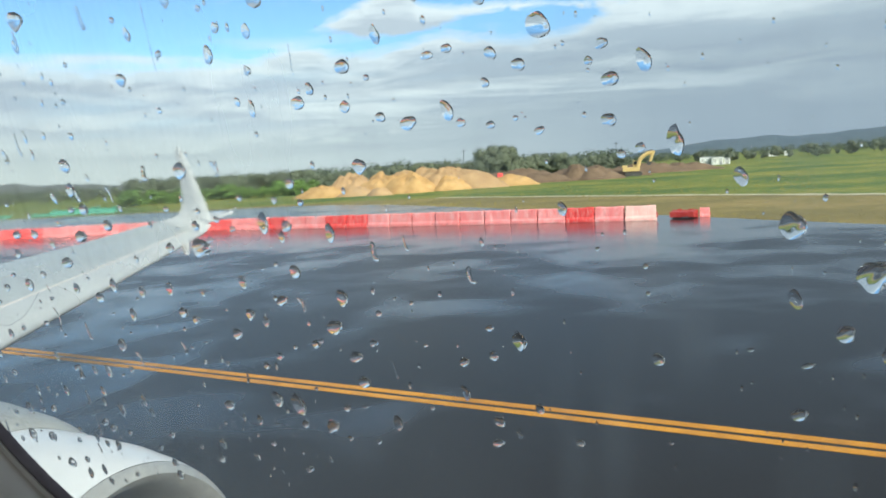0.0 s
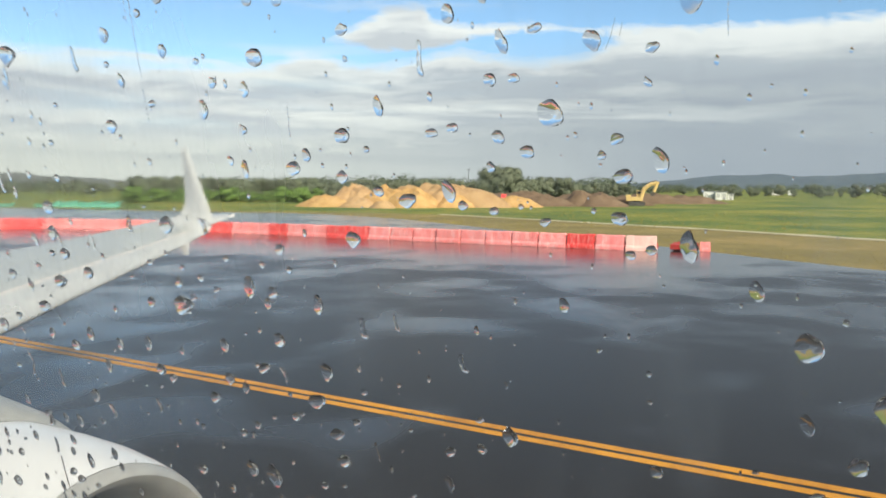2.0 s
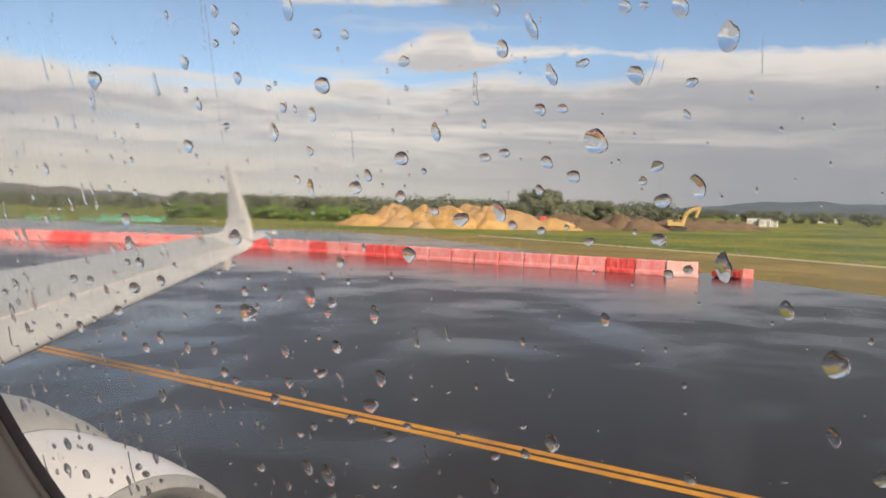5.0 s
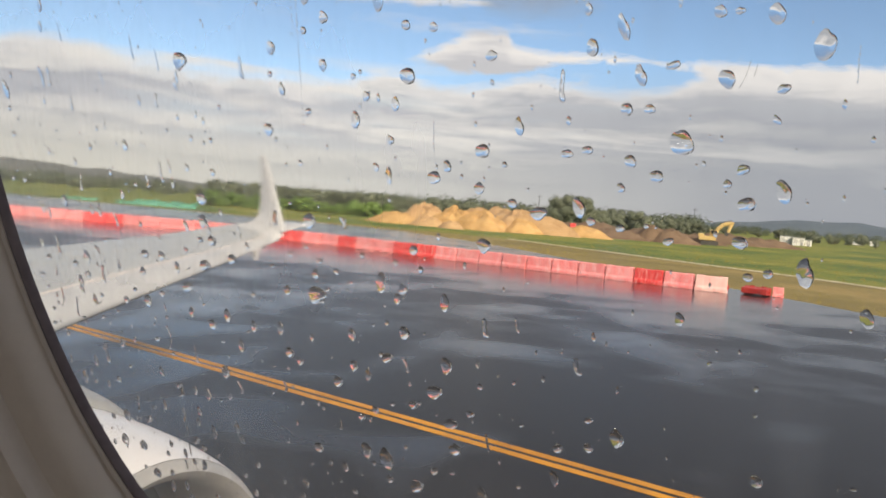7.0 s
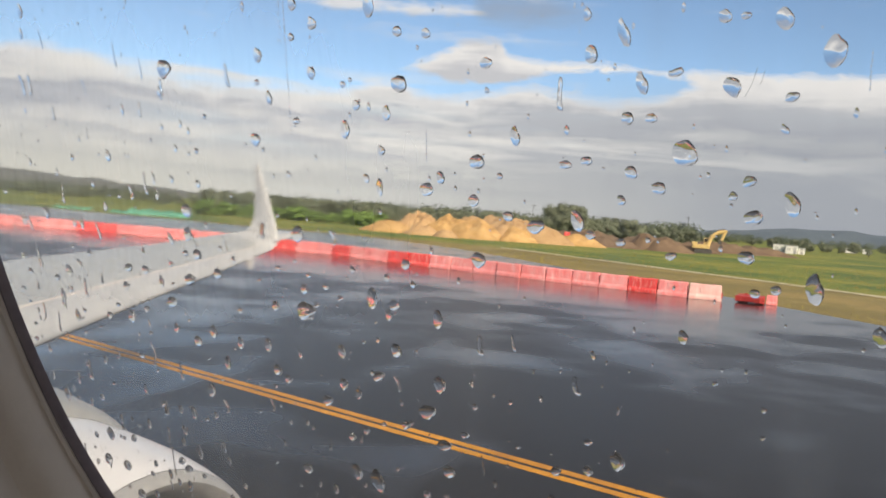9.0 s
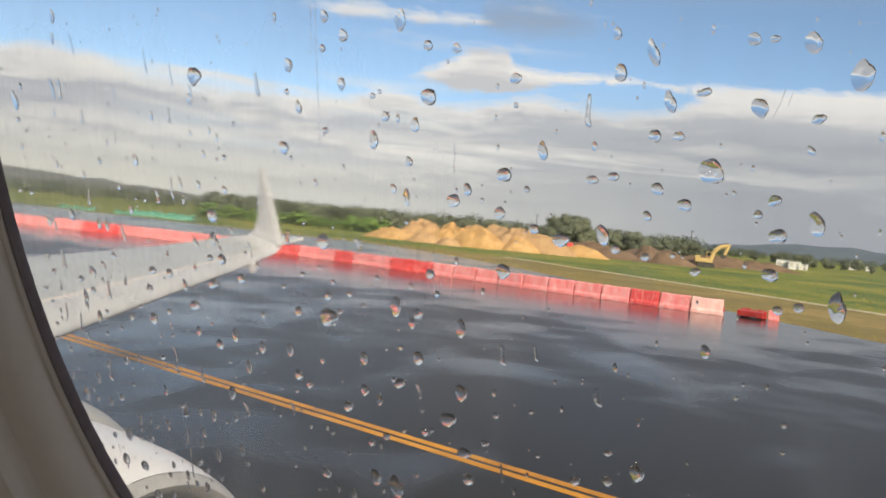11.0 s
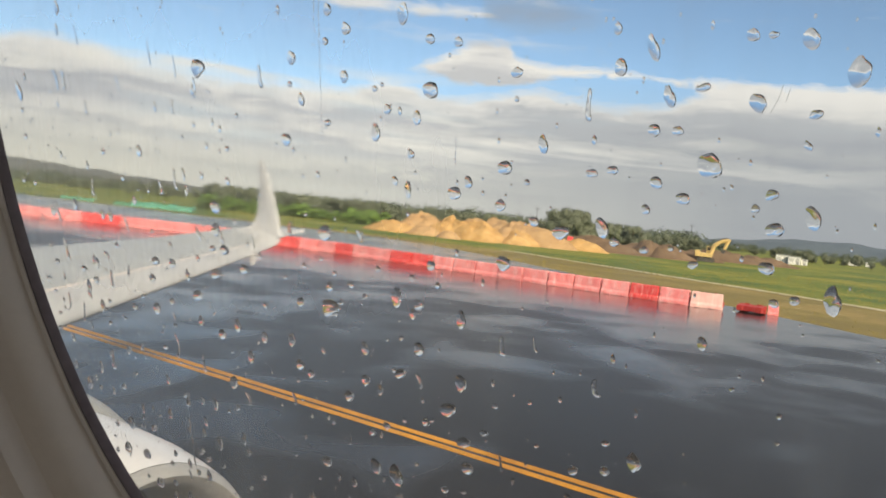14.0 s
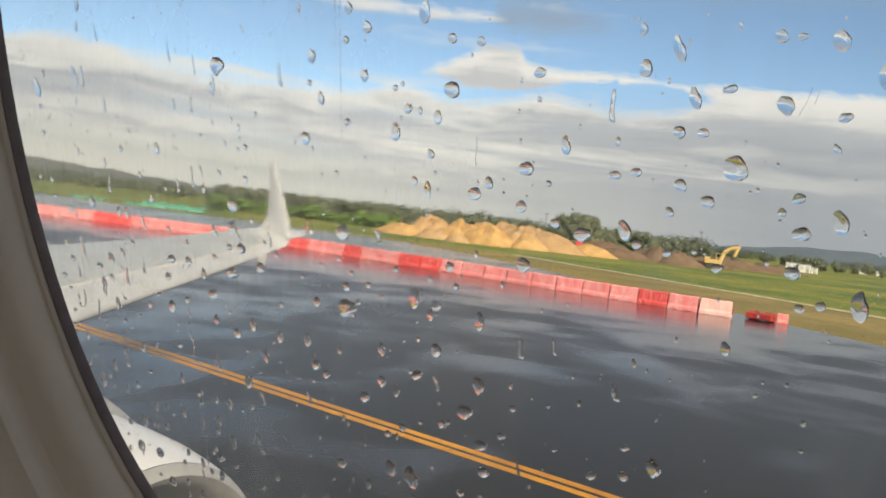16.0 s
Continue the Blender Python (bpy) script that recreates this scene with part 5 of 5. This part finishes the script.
def drop(x, z, w, h, pool, tilt=0.0):
    if z < 4.078 and pool in (ROUND, TEAR) and random.random() < 0.6:
        pool = STEEP
    if pool in (ROUND, TEAR, STEEP) and x < 1.75 and z < 4.022:
        pool = FLAT
    me = pool[random.randrange(len(pool))]
    grow = 1.34 if z < 4.074 and x < 1.80 else (1.2 if z < 4.074 else 1.1)
    w, h = w * grow, h * (0.3 + 0.7 * grow)
    m = Matrix.Translation(on_pane(x, z)) @ LEAN @ Matrix.Rotation(radians(tilt), 4, "Y") @ Matrix.Diagonal((w, min(w, h) * 0.95, h, 1))
    ob = share("raindrop", me, m)
    big = max(w, h)
    label = "large clear raindrop clinging to the window pane" if big > 0.0042 else ("clear raindrop on the window pane" if big > 0.002 else "tiny clear raindrop on the window pane")
    return tagged(ob, label, "raindrop", "raindrops on the pane")


# millimetres: across from 1.6 m, up from 4.0 m, width, height
LARGE = [(200, 124, 4.4, 4.0), (183, 113, 2.7, 4.7), (231, 112, 2.4, 4.2), (269, 109, 4.6, 5.4), (221, 106, 3.6, 3.3), (296, 128, 3.6, 5.4), (260, 123, 2.4, 4.4),
         (278, 122, 3.0, 4.0), (256, 133, 2.4, 5.5), (249, 129, 2.7, 3.8), (290, 100, 2.8, 4.9), (283, 97, 3.4, 2.8), (246, 94, 2.8, 4.8), (207, 99, 3.7, 3.0), (236, 92, 4.2, 3.0),
         (295, 84, 3.3, 5.8), (166, 64, 4.6, 4.4), (188, 19, 3.6, 5.4), (205, 42, 4.6, 3.4), (316, 66, 4.3, 5.2), (330, 56, 5.4, 5.6), (122, 89, 3.6, 4.2), (165, 85, 4.4, 4.0)]
MIDDLE = [(264, 102, 3.0, 2.6), (258, 105, 2.5, 2.9), (257, 116, 2.5, 2.6), (262, 116, 2.3, 2.0), (276, 135, 2.3, 2.6), (287, 134, 3.0, 3.8), (189, 70, 2.5, 4.6), (209, 67, 2.4, 4.6),
          (256, 40, 3.0, 4.2), (121, 68, 3.6, 2.9), (221, 83, 3.6, 3.7), (267, 88, 2.4, 1.6), (282, 89, 3.0, 2.6), (178, 54, 2.0, 3.0), (151, 52, 2.0, 3.3), (196, 69, 2.2, 2.4),
          (284, 82, 2.0, 1.8), (288, 83, 2.0, 1.8), (270, 71, 1.9, 2.9), (307, 76, 2.4, 3.7), (192, 142, 3.0, 5.0), (174, 139, 2.6, 3.1), (200, 136, 2.5, 2.5), (155, 132, 2.7, 3.5)]
SLENDER = [(242, 121, 1.7, 7.0), (221, 62, 2.0, 4.8), (246, 56, 2.0, 4.1), (196, 48, 1.9, 3.5), (152, 85, 2.3, 4.3), (177, 85, 2.3, 4.1), (143, 127, 1.7, 6.2), (106, 118, 1.6, 4.0),
           (98, 93, 2.2, 4.3), (105, 96, 1.5, 6.5), (64, 91, 1.4, 6.0), (104, 24, 2.0, 4.2), (132, 30, 1.8, 3.7), (151, 34, 1.8, 3.3), (124, 80, 2.1, 3.8), (137, 80, 1.3, 4.6),
           (70, 60, 1.4, 5.2), (53, 126, 1.7, 6.6), (97, 134, 0.9, 7.0), (108, 130, 0.9, 6.4), (81, 125, 1.0, 4.6), (64, 117, 1.5, 4.3), (230, 64, 1.0, 3.7), (62, 140, 1.0, 6.2)]
OUTER = [(37, 68, 1.8, 3.3), (46, 68, 1.5, 6.3), (62, 65, 2.3, 3.9), (68, 68, 1.4, 3.2), (74, 72, 1.4, 1.9), (55, 62, 2.3, 1.8), (57, 56, 2.0, 3.8), (57, 53, 1.5, 3.3),
         (79, 64, 1.1, 2.9), (93, 69, 2.7, 2.3), (91, 63, 2.2, 2.3), (101, 69, 1.9, 2.7), (108, 66, 1.3, 3.4), (101, 75, 1.3, 2.5), (113, 72, 1.2, 1.6), (120, 76, 2.3, 1.8),
         (125, 76, 3.0, 3.2), (133, 71, 2.5, 2.8), (112, 60, 3.4, 2.9), (92, 53, 2.5, 3.5), (81, 52, 2.0, 2.2), (45, 49, 1.2, 5.1), (53, 46, 0.9, 6.3), (43, 58, 1.2, 3.3)]
BELOW = [(38, 38, 2.1, 1.3), (113, 52, 1.8, 2.7), (129, 53, 2.3, 3.5), (122, 49, 2.3, 2.9), (134, 44, 2.0, 3.5), (140, 51, 2.0, 3.2), (154, 45, 2.4, 2.7), (155, 64, 2.2, 2.3),
         (141, 61, 1.2, 1.7), (126, 34, 2.6, 3.4), (111, 25, 1.6, 2.6), (117, 25, 1.9, 3.7), (95, 17, 1.7, 2.9), (104, 15, 1.4, 4.3), (112, 18, 1.6, 2.8), (95, 29, 1.4, 2.9),
         (101, 43, 1.1, 4.7), (113, 38, 1.1, 5.0), (76, 36, 2.0, 2.9), (67, 31, 1.7, 6.3), (60, 27, 1.5, 3.8), (127, 26, 1.3, 1.8), (129, 16, 1.6, 3.4), (131, 12, 1.3, 2.3)]
BESIDE = [(137, 5, 1.6, 1.8), (74, 9, 2.6, 3.8), (86, 10, 2.0, 2.2), (66, 7, 1.5, 2.0), (81, 9, 1.2, 1.2), (71, -1, 3.0, 3.8), (81, -1, 2.6, 3.0), (94, -1, 1.4, 1.7),
          (96, 3, 1.4, 2.2), (109, 7, 2.7, 1.9), (112, 5, 2.7, 2.1), (103, 1, 1.4, 2.9), (107, -1, 1.4, 2.1), (112, -1, 1.6, 3.1), (119, 4, 1.6, 1.4), (87, -10, 2.9, 3.0),
          (95, -8, 1.7, 2.0), (81, 16, 1.4, 3.0), (59, -2, 1.2, 7.8), (79, 28, 1.1, 1.2), (81, -9, 1.2, 1.3), (157, 75, 1.9, 1.6), (168, 74, 1.6, 1.6), (166, 70, 1.9, 2.4)]
UPPER = [(170, 66, 1.4, 1.4), (200, 80, 2.5, 2.4), (194, 76, 1.5, 1.9), (202, 75, 1.7, 1.8), (183, 77, 1.6, 1.9), (196, 57, 2.6, 3.2), (178, 45, 2.1, 2.8), (172, 39, 2.4, 2.8),
         (183, 43, 1.6, 2.6), (190, 49, 2.9, 2.3), (209, 50, 3.0, 4.2), (181, 20, 2.8, 4.0), (163, 17, 2.9, 2.5), (172, 26, 1.0, 2.9), (166, 30, 1.0, 1.4), (185, 33, 1.8, 2.0),
         (158, 43, 1.9, 2.1), (163, 51, 1.2, 2.0), (53, 149, 2.2, 4.7), (52, 142, 1.6, 3.5), (158, 121, 2.2, 3.5), (98, 118, 1.3, 3.3), (49, 126, 2.0, 7.2), (49, 118, 1.1, 2.4)]
LOWER = [(152, 110, 3.2, 3.6), (123, 114, 1.0, 2.1), (126, 112, 1.2, 1.9), (115, 113, 1.2, 1.5), (120, 107, 1.2, 2.1), (89, 104, 2.4, 3.4), (71, 103, 1.6, 2.1), (48, 101, 1.4, 2.5),
         (109, 98, 1.3, 3.7), (110, 93, 1.5, 3.1), (117, 98, 1.5, 2.2), (128, 97, 1.7, 2.3), (85, 88, 1.9, 2.8), (54, 84, 2.0, 4.4), (43, 81, 1.8, 7.6), (68, 82, 2.0, 3.6),
         (72, 82, 1.9, 4.3), (80, 80, 1.6, 5.9), (114, 80, 1.8, 4.0), (130, 85, 1.2, 2.1), (62, 98, 1.4, 2.9), (80, 95, 1.6, 2.3), (34, 77, 1.5, 5.1), (154, 125, 1.6, 1.6)]
FURTHER = [(133, 116, 1.4, 1.4), (167, 136, 2.0, 2.1), (163, 101, 1.4, 1.8), (168, 144, 2.4, 3.3), (173, 127, 2.4, 3.2), (208, 135, 2.2, 2.4), (187, 119, 2.3, 2.4), (196, 117, 2.3, 3.4),
           (193, 99, 1.9, 4.4), (194, 108, 1.9, 2.3), (189, 101, 1.7, 2.4), (211, 102, 2.2, 3.1), (183, 124, 1.7, 1.6), (167, 115, 2.2, 1.7), (248, 137, 1.8, 2.6), (280, 135, 1.9, 1.4),
           (224, 128, 2.8, 2.3), (267, 125, 2.9, 1.6), (224, 122, 1.1, 1.3), (289, 120, 2.5, 1.9), (243, 106, 2.8, 1.9), (248, 107, 2.5, 1.9), (220, 97, 2.8, 2.6), (227, 103, 1.5, 1.5)]
REST = [(256, 99, 1.8, 2.3), (229, 94, 2.5, 2.3), (249, 91, 2.0, 2.1), (256, 90, 2.0, 1.7), (262, 91, 1.2, 1.2), (282, 104, 2.6, 2.0), (279, 101, 1.7, 1.7), (274, 105, 0.8, 1.2),
        (288, 114, 1.4, 2.1)]
SILL = [(153, 40, 1.0, 1.2), (146, 31, 0.7, 0.9), (197, 43, 0.9, 1.4), (191, 36, 1.3, 1.1), (198, 37, 2.2, 2.0), (200, 38, 1.5, 1.1), (216, 38, 2.1, 1.6), (219, 46, 1.5, 1.6),
        (210, 34, 3.7, 2.5), (211, 27, 3.1, 3.0), (180, 30, 1.9, 1.8), (155, 23, 1.0, 1.5), (151, 16, 1.0, 0.9), (111, 14, 1.5, 2.3), (118, 12, 1.8, 4.3), (131, 0, 1.5, 1.3),
        (95, -13, 1.6, 3.5), (102, -11, 1.6, 3.1), (104, -15, 1.6, 2.4), (117, -11, 1.5, 1.4), (135, -5, 1.8, 2.3), (136, -9, 2.2, 2.6), (157, 4, 1.7, 3.1), (155, -1, 1.8, 2.5)]
FOOT = [(148, 2, 1.2, 1.6), (173, 13, 1.7, 2.7), (176, 6, 1.7, 1.5), (171, 8, 0.8, 1.1), (160, 11, 1.0, 0.9), (169, 1, 1.4, 2.5), (174, -2, 1.0, 1.2), (186, 4, 0.8, 1.0),
        (189, 13, 1.6, 2.1), (187, -1, 2.3, 1.8), (195, 24, 1.1, 1.0), (198, 13, 3.2, 2.9), (204, 19, 1.9, 2.0), (203, 10, 1.6, 1.7), (210, 20, 1.6, 1.1), (212, 10, 1.6, 1.4),
        (195, 3, 1.0, 2.1), (179, 12, 0.8, 1.0), (250, 64, 1.1, 1.9), (229, 49, 1.2, 1.0), (277, 62, 1.0, 0.9), (287, 58, 1.0, 1.3), (287, 52, 1.0, 0.9), (316, 51, 2.1, 3.8)]
EDGE_DROPS = [(325, 44, 3.0, 3.5), (333, 40, 3.2, 4.1), (249, 43, 1.9, 1.5), (249, 36, 2.0, 2.5), (241, 34, 2.3, 2.3), (221, 31, 1.2, 4.6), (231, 38, 1.2, 1.0), (230, 21, 1.2, 1.1),
              (240, 26, 1.7, 3.9), (248, 19, 2.6, 2.6), (219, 16, 2.5, 4.1), (247, 13, 2.9, 2.1), (253, 16, 1.4, 2.3), (259, 23, 2.0, 2.5), (268, 15, 1.9, 1.7), (288, 37, 2.3, 2.8),
              (307, 40, 1.2, 0.9), (316, 26, 2.9, 2.6), (318, 37, 2.4, 1.1), (256, 52, 0.8, 1.7)]
SCATTER = [(92.5, 78.7, 1.6, 1.8), (121.8, 81.8, 3.2, 3.8), (39.7, 62.7, 1.7, 1.9), (65.7, 73.8, 0.9, 1.6), (33.8, 55.9, 1.7, 1.7), (37.2, 51.7, 1.7, 0.9), (61.4, 58.7, 2.2, 2), (85.9, 56.2, 2, 1.2),
           (99.7, 56.4, 1.6, 1.9), (100.3, 51.8, 0.8, 2.3), (100.5, 48.5, 1.4, 1), (67.1, 44.1, 1.2, 1.4), (56, 42.6, 2.3, 0.6), (75.6, 47.2, 1.2, 1), (67.8, 52, 1.2, 1.2), (63.6, 49.8, 1.6, 3.7),
           (65.6, 48.9, 1.5, 0.8), (38.5, 43.6, 1.4, 1.3), (45.5, 35, 1.7, 1.9), (119, 55.1, 1, 0.9)]
SPRINKLE = [(115.7, 63.2, 1, 0.7), (113.2, 66, 1.3, 0.5), (82.9, 38.1, 1.2, 1.6), (94.9, 40.2, 2, 1.4), (101.1, 39.1, 1.1, 2.7), (102.1, 36.3, 1.1, 1), (65.8, 32.6, 1.3, 1.7), (45.3, 25.5, 1.4, 3.1),
            (56.5, 22.5, 1.3, 2.2), (52.6, 19.8, 2.3, 4.4), (58.6, 19.1, 1.3, 1.7), (65.8, 19.3, 1.3, 2.6), (71.7, 21.9, 1.9, 2.1), (126.1, 44, 1.2, 0.7), (102.9, 25.3, 1.6, 1.6), (123, 23.9, 1, 1),
            (86.4, 17, 0.9, 1.7), (89.6, 15, 1.4, 1), (80.9, 12.5, 0.9, 1.3), (64.4, 2, 1.3, 0.9)]
MINUTE = [(65, -3, 1.3, 1.8), (102.8, -3, 1.1, 2.9), (105.3, 6.1, 0.5, 8.9), (139.8, 75.8, 1.4, 2), (158.2, 89.6, 1.2, 0.9), (149.7, 70.7, 1.3, 1.3), (163.1, 77.6, 1.2, 1.6), (173.7, 71.6, 1.6, 1.6),
          (178.4, 68.8, 1.5, 1.3), (194.1, 66.2, 1.6, 2.4), (137.5, 48.9, 0.9, 0.9), (185.7, 57.8, 0.7, 0.8), (190.3, 59.1, 1.1, 1.2), (189.9, 63.8, 0.7, 0.6), (131.2, 38.1, 1, 0.7), (140.1, 43.1, 0.7, 0.5),
          (147.3, 39.5, 1.1, 0.5), (187.9, 49.7, 1.3, 1.3), (154.3, 34.3, 0.9, 0.7), (27.3, 122, 2.7, 7.3)]
STRAY = [(45.4, 122.1, 0.9, 0.9), (39.2, 117.9, 0.6, 1), (28.1, 115.5, 2, 1.8), (115.3, 123, 1.5, 3.6), (59.1, 112.7, 1.2, 0.6), (28.5, 106.3, 2.4, 1.8), (75.7, 109, 1.1, 1.6), (79.9, 110.7, 0.8, 3.6),
         (53.8, 107.9, 1.2, 0.8), (98.6, 104.3, 0.8, 0.9), (128.5, 106.4, 1.6, 1.6), (24.6, 90.6, 1.7, 1.6), (31.3, 90.1, 1.7, 2), (32.7, 84.5, 1.7, 2), (53.4, 84.1, 2.5, 4.3), (40.5, 81.5, 2.7, 4.8),
         (92.1, 91.5, 1.4, 1.4), (87.7, 91.6, 2.2, 0.5)]
random.seed(5)
for x, z, w, h in LARGE + MIDDLE + SILL + FOOT + EDGE_DROPS + OUTER + BELOW + BESIDE + UPPER + LOWER + FURTHER + REST + SCATTER + SPRINKLE + MINUTE + STRAY:
    if h > 2.9 * w or (h > 2.3 * w and w < 1.3):
        drop(1.6 + x / 1000, 4 + z / 1000, w * 1.35 / 1000, h / 1000, RUN, random.uniform(-14, 4))
    else:
        drop(1.6 + x / 1000, 4 + z / 1000, w / 1000, h / 1000, ROUND if w > 0.7 * h else (TEAR[:2] + ROUND[:2] if w > 0.45 * h else TEAR), random.uniform(-26, 0))
for x, z, w, h in SLENDER:
    drop(1.6 + x / 1000, 4 + z / 1000, w * 1.25 / 1000, h / 1000, RUN, random.uniform(-16, 0))
# the large comma-shaped drop with a tail running down from it
drop(1.7178, 4.1296, 0.0046, 0.0052, STEEP, -20)
drop(1.7160, 4.1238, 0.0024, 0.0060, RUN[3:4], 8)
for _ in range(3):
    x = 1.63 + 0.32 * random.random() ** 1.35
    z = 3.985 + 0.20 * random.random() ** 1.3
    w = 0.0007 + 0.0010 * random.random() ** 1.5
    h = w * random.uniform(0.9, 2.2)
    drop(x, z, w, h, ROUND if h < 1.3 * w else TEAR, random.uniform(-28, 0))


def specks():
    bm = bmesh.new()
    for i in range(860):
        x, z = 1.61 + 0.34 * random.random(), random.uniform(3.955, 4.20)
        r = random.uniform(0.00012, 0.00040) if i % 9 else random.uniform(0.0004, 0.0007)
        m = Matrix.Translation(on_pane(x, z)) @ LEAN @ Matrix.Diagonal((r, r * 0.5, r * random.uniform(1, 2.4), 1))
        bmesh.ops.create_icosphere(bm, subdivisions=1, radius=1, matrix=m)
    # thin broken runs of water: where each starts, how far it runs, and how closely it is beaded
    for x, z, length, gap in ((1.7650, 4.155, 0.043, 0.0011), (1.7637, 4.148, 0.012, 0.0016), (1.7632, 4.152, 0.006, 0.0012), (1.8075, 4.113, 0.006, 0.0008), (1.7053, 4.012, 0.009, 0.0006), (1.902, 4.128, 0.006, 0.0009), (1.667, 4.055, 0.010, 0.0016)):
        end = z - length
        while z > end:
            z -= gap * random.uniform(0.6, 1.6)
            x += random.uniform(-0.00015, 0.00014)
            m = Matrix.Translation(on_pane(x, z)) @ LEAN @ Matrix.Diagonal((random.uniform(0.00012, 0.00022), 0.00012, random.uniform(0.0003, 0.0008), 1))
            bmesh.ops.create_icosphere(bm, subdivisions=1, radius=1, matrix=m)
    ob = part("water_specks", bm, M_WATER, smooth=True)
    tagged(ob, "fine specks and thin runs of water on the pane", "water", kind="stuff")


specks()
